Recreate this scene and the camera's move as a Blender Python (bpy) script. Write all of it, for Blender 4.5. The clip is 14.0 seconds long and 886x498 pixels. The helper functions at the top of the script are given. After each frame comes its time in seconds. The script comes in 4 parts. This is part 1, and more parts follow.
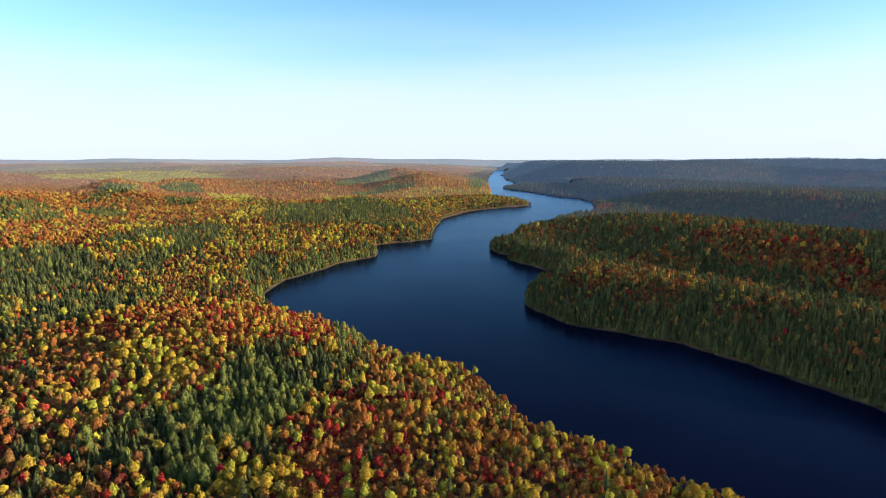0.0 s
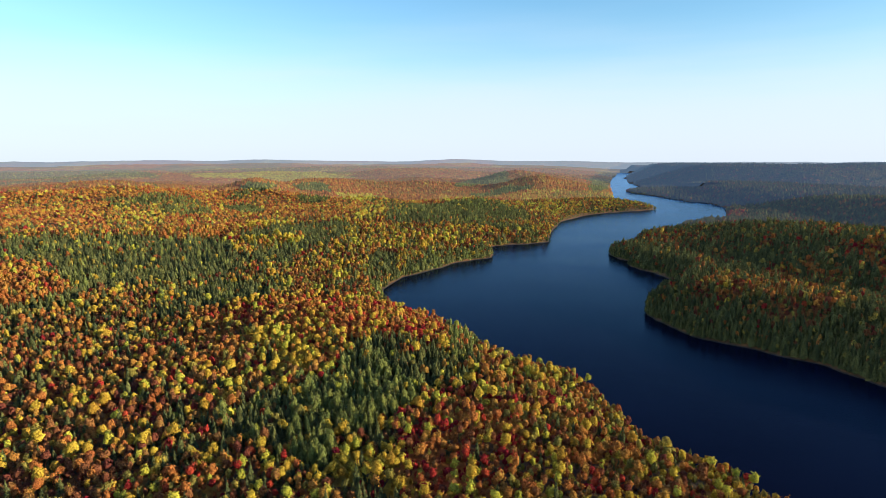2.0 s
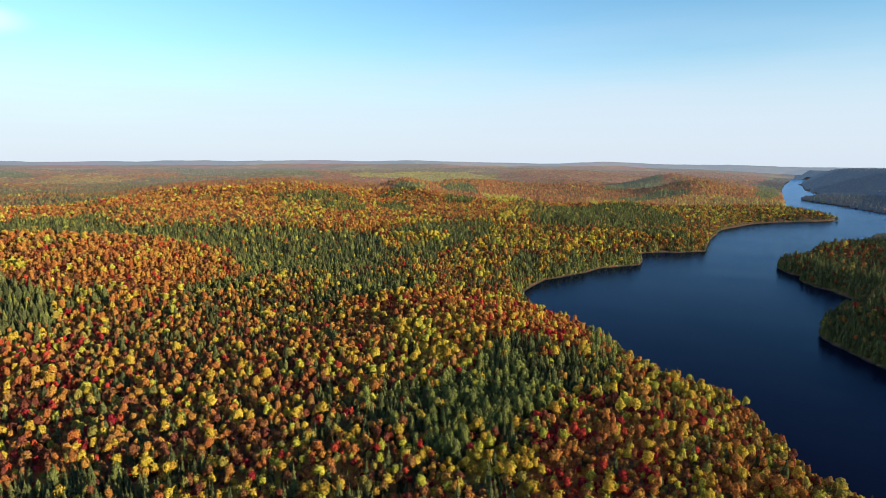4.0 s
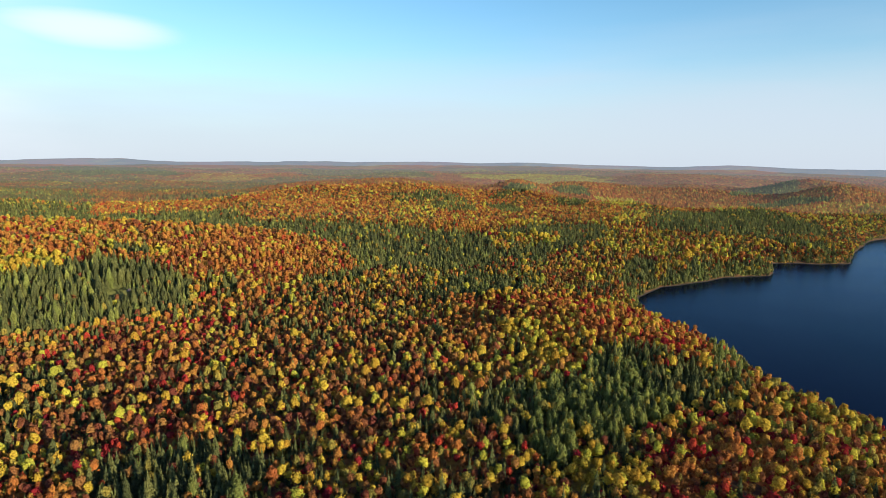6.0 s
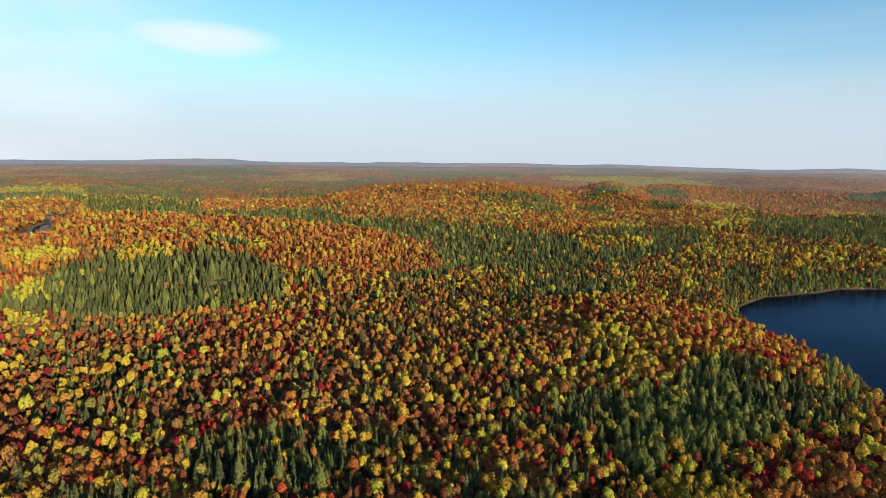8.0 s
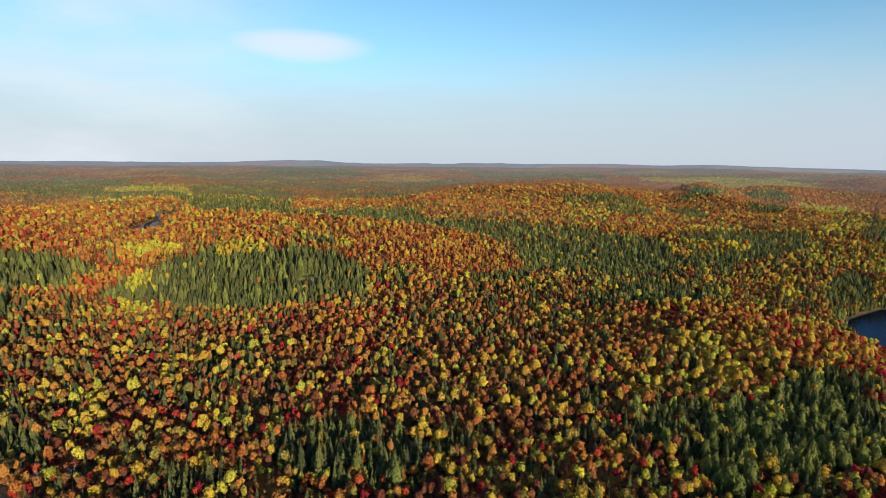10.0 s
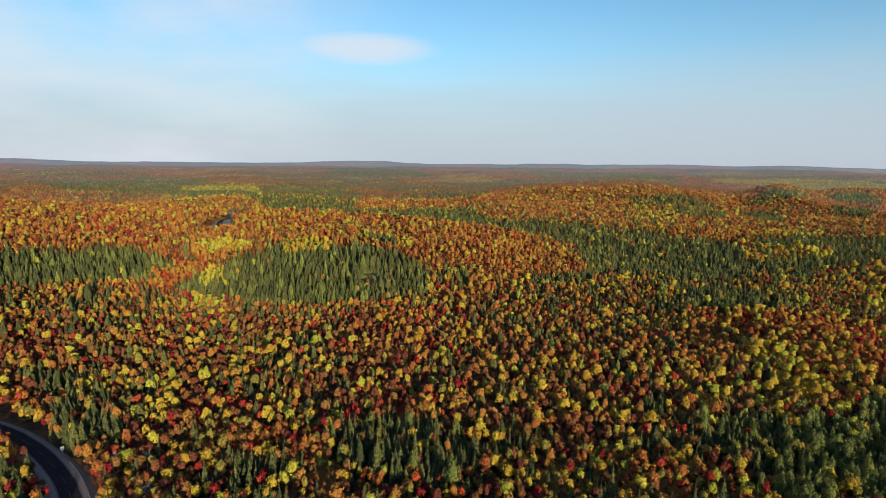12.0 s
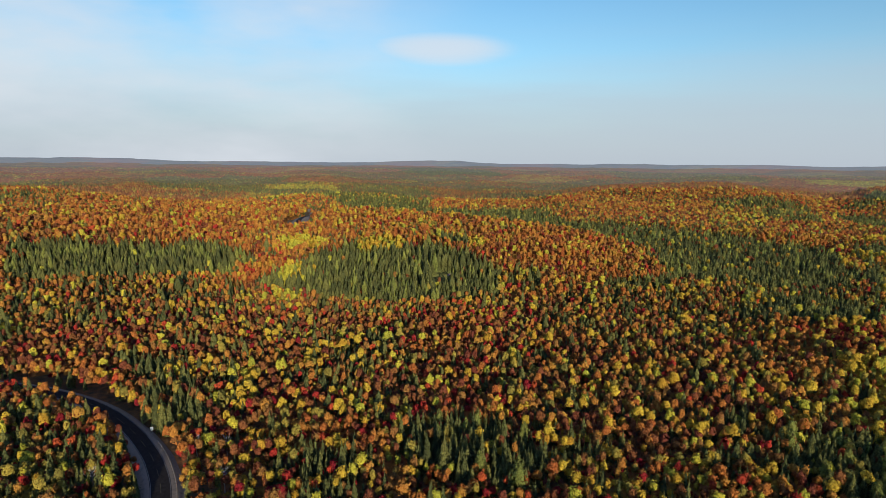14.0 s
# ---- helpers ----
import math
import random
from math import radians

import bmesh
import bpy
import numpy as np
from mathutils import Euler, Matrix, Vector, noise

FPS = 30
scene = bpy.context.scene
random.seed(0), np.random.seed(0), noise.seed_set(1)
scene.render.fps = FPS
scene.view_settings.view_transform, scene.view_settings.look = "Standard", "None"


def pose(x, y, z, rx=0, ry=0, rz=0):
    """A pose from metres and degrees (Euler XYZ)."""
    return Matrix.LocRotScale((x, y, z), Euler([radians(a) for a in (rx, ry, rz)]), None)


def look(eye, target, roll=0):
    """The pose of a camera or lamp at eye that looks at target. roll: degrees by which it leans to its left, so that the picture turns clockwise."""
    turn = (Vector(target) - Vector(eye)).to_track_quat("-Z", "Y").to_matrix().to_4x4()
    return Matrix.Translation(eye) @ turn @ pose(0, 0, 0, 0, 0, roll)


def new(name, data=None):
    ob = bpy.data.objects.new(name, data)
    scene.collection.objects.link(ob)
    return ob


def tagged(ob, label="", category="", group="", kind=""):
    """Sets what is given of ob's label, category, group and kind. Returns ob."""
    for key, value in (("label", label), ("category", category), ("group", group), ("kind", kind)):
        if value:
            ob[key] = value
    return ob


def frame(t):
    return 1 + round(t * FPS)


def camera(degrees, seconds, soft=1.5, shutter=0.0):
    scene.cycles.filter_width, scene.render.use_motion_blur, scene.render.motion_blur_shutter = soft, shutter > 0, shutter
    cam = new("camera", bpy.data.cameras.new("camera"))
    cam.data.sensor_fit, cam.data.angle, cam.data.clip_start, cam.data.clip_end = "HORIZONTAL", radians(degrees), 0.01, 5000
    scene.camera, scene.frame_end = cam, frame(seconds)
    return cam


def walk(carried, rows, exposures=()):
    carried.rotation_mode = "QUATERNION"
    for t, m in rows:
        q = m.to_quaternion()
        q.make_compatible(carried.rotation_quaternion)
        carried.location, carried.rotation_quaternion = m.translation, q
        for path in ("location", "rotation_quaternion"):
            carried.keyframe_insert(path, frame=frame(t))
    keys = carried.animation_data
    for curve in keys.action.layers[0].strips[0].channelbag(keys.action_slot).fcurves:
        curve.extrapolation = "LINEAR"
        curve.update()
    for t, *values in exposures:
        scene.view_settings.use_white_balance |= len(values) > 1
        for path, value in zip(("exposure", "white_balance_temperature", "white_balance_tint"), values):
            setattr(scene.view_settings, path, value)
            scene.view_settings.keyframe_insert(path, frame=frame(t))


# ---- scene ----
# The camera: a drone that hovers about 115 m over the lake and pans to the left.
cam = camera(73.95, 14.0, soft=0.7)
# seconds, x, y, z, turn to the left, tilt, roll
FLIGHT = [
    (0.0, 0.0, 0.0, 119.98, 0.01, -9.13, -0.36), (0.5, 0.27, -0.17, 119.88, 2.82, -9.09, -0.35),
    (1.0, 0.51, -0.32, 119.75, 5.85, -9.01, -0.3), (1.5, 0.79, -0.4, 119.58, 8.72, -8.94, -0.28),
    (2.0, 0.94, -0.38, 119.43, 11.44, -8.89, -0.25), (2.5, 0.97, -0.21, 119.23, 14.27, -8.83, -0.22),
    (3.0, 0.92, 0.09, 118.97, 17.72, -8.76, -0.12), (3.5, 0.8, 0.52, 118.65, 21.69, -8.72, 0.08),
    (4.0, 0.48, 1.02, 118.16, 25.44, -8.7, 0.24), (6.5, -2.2, 3.6, 114.75, 38.08, -8.5, 0.68),
    (7.0, -2.47, 4.14, 114.37, 40.1, -8.48, 0.76), (7.5, -2.57, 4.67, 114.14, 42.24, -8.5, 0.8),
    (8.0, -2.58, 5.05, 113.91, 44.53, -8.5, 0.8), (10.5, -1.75, 6.52, 113.42, 54.25, -8.5, 0.59),
    (11.0, -1.76, 6.71, 113.32, 55.67, -8.49, 0.57), (11.5, -1.88, 6.76, 113.24, 57.15, -8.49, 0.6),
    (12.0, -2.0, 6.79, 113.2, 58.67, -8.51, 0.64), (12.5, -2.06, 6.85, 113.19, 60.45, -8.54, 0.67),
    (13.0, -2.08, 7.0, 113.15, 62.43, -8.56, 0.69), (13.5, -2.12, 7.24, 113.06, 64.29, -8.58, 0.71),
    (14.0, -2.21, 7.57, 112.95, 65.8, -8.6, 0.7)]


def flight_pose(x, y, z, turn, tilt, roll):
    a, b = radians(turn), radians(tilt)
    way = Vector((-math.sin(a) * math.cos(b), math.cos(a) * math.cos(b), math.sin(b)))
    eye = Vector((x, y, z))
    return look(eye, eye + way, roll)


walk(cam, [(t, flight_pose(*p)) for t, *p in FLIGHT], exposures=[(0.0, 0.66), (4.0, 0.41), (8.0, 0.2), (14.0, -0.16)])

# ---- light: a low autumn sun from the right, clear sky with a little cirrus ----
SUN_AZ, SUN_EL = 99.0, 10.5      # degrees clockwise from +y, degrees up
world = bpy.data.worlds.new("sky")
scene.world = world
world.use_nodes = True


def build_sky():
    nt = world.node_tree
    nt.nodes.clear()
    N, L = nt.nodes.new, nt.links.new

    def calc(op, a, b=None, c=None):
        n = N("ShaderNodeMath")
        n.operation = op
        for k, v in enumerate((a, b, c)):
            if v is None:
                continue
            if isinstance(v, (int, float)):
                n.inputs[k].default_value = v
            else:
                L(v, n.inputs[k])
        return n.outputs[0]

    sky = N("ShaderNodeTexSky")
    sky.sky_type, sky.sun_disc = "NISHITA", False
    sky.sun_elevation, sky.sun_rotation = radians(SUN_EL), radians(SUN_AZ)
    sky.altitude, sky.air_density, sky.dust_density, sky.ozone_density = 300, 1.0, 0.5, 4.0
    co = N("ShaderNodeTexCoord")
    sep = N("ShaderNodeSeparateXYZ")
    L(co.outputs["Generated"], sep.inputs[0])
    x, y, z = sep.outputs
    az = calc("ARCTAN2", calc("MULTIPLY", x, -1.0), y)
    el = calc("ARCSINE", z)
    # thin bank of haze cloud along the horizon
    wisp = N("ShaderNodeTexNoise")
    wisp.inputs["Scale"].default_value, wisp.inputs["Detail"].default_value = 1.6, 6
    m = N("ShaderNodeMapping")
    m.inputs["Scale"].default_value = (1.0, 1.0, 9.0)
    L(co.outputs["Generated"], m.inputs[0])
    L(m.outputs[0], wisp.inputs["Vector"])
    edge = calc("ADD", calc("MULTIPLY", el, 57.3), calc("MULTIPLY_ADD", wisp.outputs[0], -7.0, 3.5))
    bank = N("ShaderNodeMapRange")
    bank.interpolation_type = "SMOOTHERSTEP"
    L(edge, bank.inputs[0])
    for k, v in zip((1, 2, 3, 4), (0.0, 15.0, 0.9, 0.0)):
        bank.inputs[k].default_value = v
    # one small lens-shaped cloud and a veil of cirrus beyond it
    du = calc("MULTIPLY", calc("SUBTRACT", az, radians(66.6)), 57.3 / 6.5)
    dv = calc("MULTIPLY", calc("SUBTRACT", el, radians(10.3)), 57.3 / 1.5)
    rr = calc("ADD", calc("ADD", calc("MULTIPLY", du, du), calc("MULTIPLY", dv, dv)), calc("MULTIPLY_ADD", wisp.outputs[0], 2.0, -1.0))
    lens = N("ShaderNodeMapRange")
    lens.interpolation_type = "SMOOTHERSTEP"
    L(rr, lens.inputs[0])
    for k, v in zip((1, 2, 3, 4), (-0.4, 1.4, 0.75, 0.0)):
        lens.inputs[k].default_value = v
    fibre = N("ShaderNodeTexNoise")
    fibre.inputs["Scale"].default_value, fibre.inputs["Detail"].default_value = 2.2, 8
    m2 = N("ShaderNodeMapping")
    m2.inputs["Scale"].default_value, m2.inputs["Rotation"].default_value = (1.0, 1.3, 4.0), (0.25, 0.1, 0.4)
    L(co.outputs["Generated"], m2.inputs[0])
    L(m2.outputs[0], fibre.inputs["Vector"])
    veil = N("ShaderNodeMapRange")
    L(fibre.outputs[0], veil.inputs[0])
    for k, v in zip((1, 2, 3, 4), (0.4, 0.68, 0.0, 0.75)):
        veil.inputs[k].default_value = v
    side = N("ShaderNodeMapRange")
    side.interpolation_type = "SMOOTHERSTEP"
    L(az, side.inputs[0])
    for k, v in zip((1, 2, 3, 4), (radians(56), radians(90), 0.0, 1.0)):
        side.inputs[k].default_value = v
    cloud = calc("MAXIMUM", lens.outputs[0], calc("MULTIPLY", veil.outputs[0], side.outputs[0]))
    mix = N("ShaderNodeMix")
    mix.data_type = "RGBA"
    L(bank.outputs[0], mix.inputs[0])
    # paler blue low down, deeper blue overhead
    lift = N("ShaderNodeMapRange")
    lift.interpolation_type = "SMOOTHERSTEP"
    L(calc("MULTIPLY", el, 57.3), lift.inputs[0])
    for k, v in zip((1, 2, 3, 4), (10.0, 48.0, 0.0, 1.0)):
        lift.inputs[k].default_value = v
    tone = N("ShaderNodeMix")
    tone.data_type = "RGBA"
    L(lift.outputs[0], tone.inputs[0])
    tone.inputs[6].default_value, tone.inputs[7].default_value = (1.95, 2.0, 1.75, 1), (0.42, 0.66, 1.5, 1)
    gain = N("ShaderNodeMix")
    gain.data_type, gain.blend_type = "RGBA", "MULTIPLY"
    gain.inputs[0].default_value = 1.0
    L(sky.outputs[0], gain.inputs[6])
    L(tone.outputs[2], gain.inputs[7])
    L(gain.outputs[2], mix.inputs[6])
    mix.inputs[7].default_value = (4.7, 5.35, 6.3, 1)
    high = N("ShaderNodeMix")
    high.data_type = "RGBA"
    L(cloud, high.inputs[0])
    L(mix.outputs[2], high.inputs[6])
    high.inputs[7].default_value = (7.0, 7.4, 8.0, 1)
    bg = N("ShaderNodeBackground")
    bg.inputs[1].default_value = 0.115
    L(high.outputs[2], bg.inputs[0])
    out = N("ShaderNodeOutputWorld")
    L(bg.outputs[0], out.inputs[0])


build_sky()
sun = new("sun", bpy.data.lights.new("sun", "SUN"))
sun.data.energy, sun.data.angle, sun.data.color = 5.0, radians(0.5), (1.0, 0.86, 0.66)
_s = Vector((math.sin(radians(SUN_AZ)) * math.cos(radians(SUN_EL)), math.cos(radians(SUN_AZ)) * math.cos(radians(SUN_EL)), math.sin(radians(SUN_EL))))
sun.matrix_world = look(_s * 1500, (0, 0, 0))


# ---- materials ----
def node_material(name):
    mat = bpy.data.materials.new(name)
    mat.use_nodes = True
    nt = mat.node_tree
    nt.nodes.clear()
    out = nt.nodes.new("ShaderNodeOutputMaterial")
    return mat, nt, out


def ramp_node(nt, stops):
    r = nt.nodes.new("ShaderNodeValToRGB")
    e = r.color_ramp.elements
    while len(e) < len(stops):
        e.new(0.5)
    for k, (p, c) in enumerate(stops):
        e[k].position, e[k].color = p, (*c, 1)
    return r


def noise_node(nt, scale, detail=3, coord=None, rough=0.55):
    n = nt.nodes.new("ShaderNodeTexNoise")
    n.inputs["Scale"].default_value, n.inputs["Detail"].default_value, n.inputs["Roughness"].default_value = scale, detail, rough
    if coord is None:
        coord = nt.nodes.new("ShaderNodeNewGeometry").outputs["Position"]
    nt.links.new(coord, n.inputs["Vector"])
    return n.outputs[0]


def mix_node(nt, fac, a, b, blend="MIX"):
    n = nt.nodes.new("ShaderNodeMix")
    n.data_type, n.blend_type = "RGBA", blend
    for sock, v in ((n.inputs[0], fac), (n.inputs[6], a), (n.inputs[7], b)):
        if isinstance(v, (int, float)):
            sock.default_value = v
        elif isinstance(v, tuple):
            sock.default_value = (*v, 1)
        else:
            nt.links.new(v, sock)
    return n.outputs[2]


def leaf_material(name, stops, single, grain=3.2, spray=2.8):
    """Leaves: colour by tree (each tree its own tint), mottled leaf by leaf with crown shading painted in; some light
    passes through.
    """
    mat, nt, out = node_material(name)
    if single:
        t = nt.nodes.new("ShaderNodeObjectInfo").outputs["Random"]
    else:
        at = nt.nodes.new("ShaderNodeAttribute")
        at.attribute_name = "tint"
        t = at.outputs["Fac"]
    col = ramp_node(nt, stops)
    nt.links.new(t, col.inputs[0])
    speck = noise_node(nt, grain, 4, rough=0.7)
    # leaf tone varies here, and the darks stand in for shade inside the crown
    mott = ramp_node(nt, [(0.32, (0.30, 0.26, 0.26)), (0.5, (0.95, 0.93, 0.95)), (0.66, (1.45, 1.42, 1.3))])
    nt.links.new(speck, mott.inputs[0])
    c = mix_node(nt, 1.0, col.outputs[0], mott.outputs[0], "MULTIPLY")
    d = nt.nodes.new("ShaderNodeBsdfDiffuse")
    d.inputs["Roughness"].default_value = 1.0
    nt.links.new(c, d.inputs[0])
    bp = nt.nodes.new("ShaderNodeBump")
    bp.inputs["Strength"].default_value, bp.inputs["Distance"].default_value = 0.7, 0.5
    nt.links.new(speck, bp.inputs["Height"])
    nt.links.new(bp.outputs[0], d.inputs["Normal"])
    tr = nt.nodes.new("ShaderNodeBsdfTranslucent")
    nt.links.new(c, tr.inputs[0])
    ms = nt.nodes.new("ShaderNodeMixShader")
    ms.inputs[0].default_value = 0.14
    nt.links.new(d.outputs[0], ms.inputs[1])
    nt.links.new(tr.outputs[0], ms.inputs[2])
    # gaps between the sprays of leaves
    gap = nt.nodes.new("ShaderNodeMapRange")
    nt.links.new(noise_node(nt, spray, 2, rough=0.6), gap.inputs[0])
    for k, v in zip((1, 2, 3, 4), (0.41, 0.46, 1.0, 0.0)):
        gap.inputs[k].default_value = v
    cut = nt.nodes.new("ShaderNodeMixShader")
    nt.links.new(gap.outputs[0], cut.inputs[0])
    nt.links.new(ms.outputs[0], cut.inputs[1])
    nt.links.new(nt.nodes.new("ShaderNodeBsdfTransparent").outputs[0], cut.inputs[2])
    nt.links.new(cut.outputs[0], out.inputs[0])
    return mat


def plain_material(name, stops, scale, rough=0.8, metal=0.0, bump=0.0, fine=None):
    """A surface mottled by noise, with optional relief."""
    mat, nt, out = node_material(name)
    b = nt.nodes.new("ShaderNodeBsdfPrincipled")
    r = ramp_node(nt, stops)
    n = noise_node(nt, scale, 6)
    nt.links.new(n, r.inputs[0])
    nt.links.new(r.outputs[0], b.inputs["Base Color"])
    b.inputs["Roughness"].default_value, b.inputs["Metallic"].default_value = rough, metal
    b.inputs["Specular IOR Level"].default_value = 0.5 if rough < 0.8 else 0.15
    if bump:
        bp = nt.nodes.new("ShaderNodeBump")
        bp.inputs["Strength"].default_value, bp.inputs["Distance"].default_value = 0.6, bump
        nt.links.new(noise_node(nt, fine or scale * 6, 4), bp.inputs["Height"])
        nt.links.new(bp.outputs[0], b.inputs["Normal"])
    nt.links.new(b.outputs[0], out.inputs[0])
    return mat


KINDS = ["yellow", "lime", "orange", "red", "rust", "olive", "spruce", "pine"]
LEAF = {
    "yellow": [(0.0, (0.47, 0.27, 0.038)), (0.35, (0.53, 0.37, 0.046)), (0.75, (0.58, 0.44, 0.054)), (1.0, (0.49, 0.30, 0.038))],
    "lime": [(0.0, (0.36, 0.37, 0.05)), (0.5, (0.50, 0.48, 0.06)), (1.0, (0.60, 0.53, 0.065))],
    "orange": [(0.0, (0.37, 0.115, 0.036)), (0.5, (0.47, 0.19, 0.046)), (1.0, (0.51, 0.285, 0.056))],
    "red": [(0.0, (0.24, 0.022, 0.03)), (0.5, (0.45, 0.05, 0.036)), (1.0, (0.53, 0.12, 0.04))],
    "rust": [(0.0, (0.19, 0.055, 0.036)), (0.35, (0.25, 0.092, 0.04)), (0.7, (0.30, 0.135, 0.046)), (1.0, (0.36, 0.195, 0.056))],
    "olive": [(0.0, (0.17, 0.16, 0.045)), (0.5, (0.31, 0.26, 0.055)), (1.0, (0.43, 0.34, 0.065))],
    "spruce": [(0.0, (0.085, 0.10, 0.04)), (0.5, (0.13, 0.145, 0.05)), (1.0, (0.19, 0.195, 0.06))],
    "pine": [(0.0, (0.17, 0.205, 0.054)), (0.5, (0.225, 0.255, 0.064)), (1.0, (0.28, 0.30, 0.07))],
}


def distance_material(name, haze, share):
    """The plain backdrop of far wooded hills, with haze mixed in as a faint glow."""
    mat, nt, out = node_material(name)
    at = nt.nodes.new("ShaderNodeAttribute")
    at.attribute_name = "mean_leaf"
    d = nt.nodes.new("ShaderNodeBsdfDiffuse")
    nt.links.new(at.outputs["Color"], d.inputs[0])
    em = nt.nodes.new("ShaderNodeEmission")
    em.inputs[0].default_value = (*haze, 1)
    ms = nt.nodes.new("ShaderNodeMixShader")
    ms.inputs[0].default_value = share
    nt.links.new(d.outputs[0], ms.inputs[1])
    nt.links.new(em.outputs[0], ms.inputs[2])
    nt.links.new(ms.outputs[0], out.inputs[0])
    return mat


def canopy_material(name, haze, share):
    """The closed canopy under the far tree tops, in the mean colours of its stands plus a share of haze glow."""
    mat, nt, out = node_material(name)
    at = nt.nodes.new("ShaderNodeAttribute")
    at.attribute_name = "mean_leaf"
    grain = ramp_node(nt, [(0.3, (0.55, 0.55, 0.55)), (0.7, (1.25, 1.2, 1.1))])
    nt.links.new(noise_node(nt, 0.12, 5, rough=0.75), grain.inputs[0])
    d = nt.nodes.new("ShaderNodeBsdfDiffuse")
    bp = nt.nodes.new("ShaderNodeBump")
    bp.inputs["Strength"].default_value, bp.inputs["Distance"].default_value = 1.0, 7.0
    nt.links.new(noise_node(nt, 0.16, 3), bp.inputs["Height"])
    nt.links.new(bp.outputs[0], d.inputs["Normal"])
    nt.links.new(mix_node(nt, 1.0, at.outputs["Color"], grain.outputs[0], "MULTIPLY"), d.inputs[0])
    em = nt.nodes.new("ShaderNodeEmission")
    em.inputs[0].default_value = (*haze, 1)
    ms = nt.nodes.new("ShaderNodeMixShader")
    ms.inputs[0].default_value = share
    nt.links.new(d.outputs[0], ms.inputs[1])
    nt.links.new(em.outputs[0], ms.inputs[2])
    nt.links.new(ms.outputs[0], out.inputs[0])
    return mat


# haze the far hills glow with; navy over the shaded slopes to the east
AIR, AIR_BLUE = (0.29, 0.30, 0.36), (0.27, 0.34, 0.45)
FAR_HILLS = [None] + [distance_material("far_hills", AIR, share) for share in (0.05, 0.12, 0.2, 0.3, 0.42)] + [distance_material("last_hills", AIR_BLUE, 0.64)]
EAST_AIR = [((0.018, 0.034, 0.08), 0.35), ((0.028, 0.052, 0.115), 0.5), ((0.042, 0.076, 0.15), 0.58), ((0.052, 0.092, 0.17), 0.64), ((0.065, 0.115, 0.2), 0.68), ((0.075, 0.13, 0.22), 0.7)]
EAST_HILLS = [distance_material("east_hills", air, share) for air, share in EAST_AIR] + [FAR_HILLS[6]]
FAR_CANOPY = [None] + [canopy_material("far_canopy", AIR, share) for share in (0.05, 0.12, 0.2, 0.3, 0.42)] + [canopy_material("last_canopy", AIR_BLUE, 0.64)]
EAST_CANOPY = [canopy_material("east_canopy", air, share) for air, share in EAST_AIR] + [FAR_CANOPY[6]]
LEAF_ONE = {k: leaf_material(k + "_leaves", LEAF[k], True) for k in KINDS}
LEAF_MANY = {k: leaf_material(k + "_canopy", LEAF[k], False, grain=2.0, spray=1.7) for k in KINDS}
BARK_GREY = plain_material("grey_bark", [(0.3, (0.09, 0.075, 0.06)), (0.7, (0.24, 0.21, 0.18))], 3.0, 0.9, bump=0.02)
BARK_WHITE = plain_material("white_birch_bark", [(0.32, (0.12, 0.11, 0.10)), (0.45, (0.55, 0.52, 0.48)), (0.8, (0.72, 0.69, 0.64))], 2.2, 0.8, bump=0.01)
BARK_BROWN = plain_material("brown_bark", [(0.3, (0.05, 0.035, 0.025)), (0.7, (0.15, 0.11, 0.08))], 3.0, 0.95, bump=0.02)


def ground_material():
    """Leaf litter and moss; stones and sand at the water's edge, darkened to imitate the bank's shade."""
    mat, nt, out = node_material("forest_floor")
    b = nt.nodes.new("ShaderNodeBsdfPrincipled")
    b.inputs["Roughness"].default_value = 0.95
    litter = ramp_node(nt, [(0.3, (0.05, 0.045, 0.02)), (0.5, (0.15, 0.08, 0.03)), (0.7, (0.28, 0.14, 0.04))])
    nt.links.new(noise_node(nt, 0.35, 8), litter.inputs[0])
    broad = ramp_node(nt, [(0.35, (0.6, 0.7, 0.5)), (0.65, (1.2, 1.0, 0.8))])
    nt.links.new(noise_node(nt, 0.012, 4), broad.inputs[0])
    c = mix_node(nt, 1.0, litter.outputs[0], broad.outputs[0], "MULTIPLY")
    g = nt.nodes.new("ShaderNodeNewGeometry")
    s = nt.nodes.new("ShaderNodeSeparateXYZ")
    nt.links.new(g.outputs["Position"], s.inputs[0])
    mr = nt.nodes.new("ShaderNodeMapRange")
    nt.links.new(s.outputs[2], mr.inputs[0])
    for k, v in zip((1, 2, 3, 4), (0.2, 0.7, 1.0, 0.0)):
        mr.inputs[k].default_value = v
    # the shade along the bank is put into this near-black shore colour
    shore = ramp_node(nt, [(0.35, (0.012, 0.012, 0.009)), (0.7, (0.04, 0.036, 0.026))])
    nt.links.new(noise_node(nt, 0.8, 5), shore.inputs[0])
    c = mix_node(nt, mr.outputs[0], c, shore.outputs[0])
    nt.links.new(c, b.inputs["Base Color"])
    bp = nt.nodes.new("ShaderNodeBump")
    bp.inputs["Strength"].default_value, bp.inputs["Distance"].default_value = 0.8, 0.4
    nt.links.new(noise_node(nt, 0.7, 5), bp.inputs["Height"])
    nt.links.new(bp.outputs[0], b.inputs["Normal"])
    nt.links.new(b.outputs[0], out.inputs[0])
    return mat


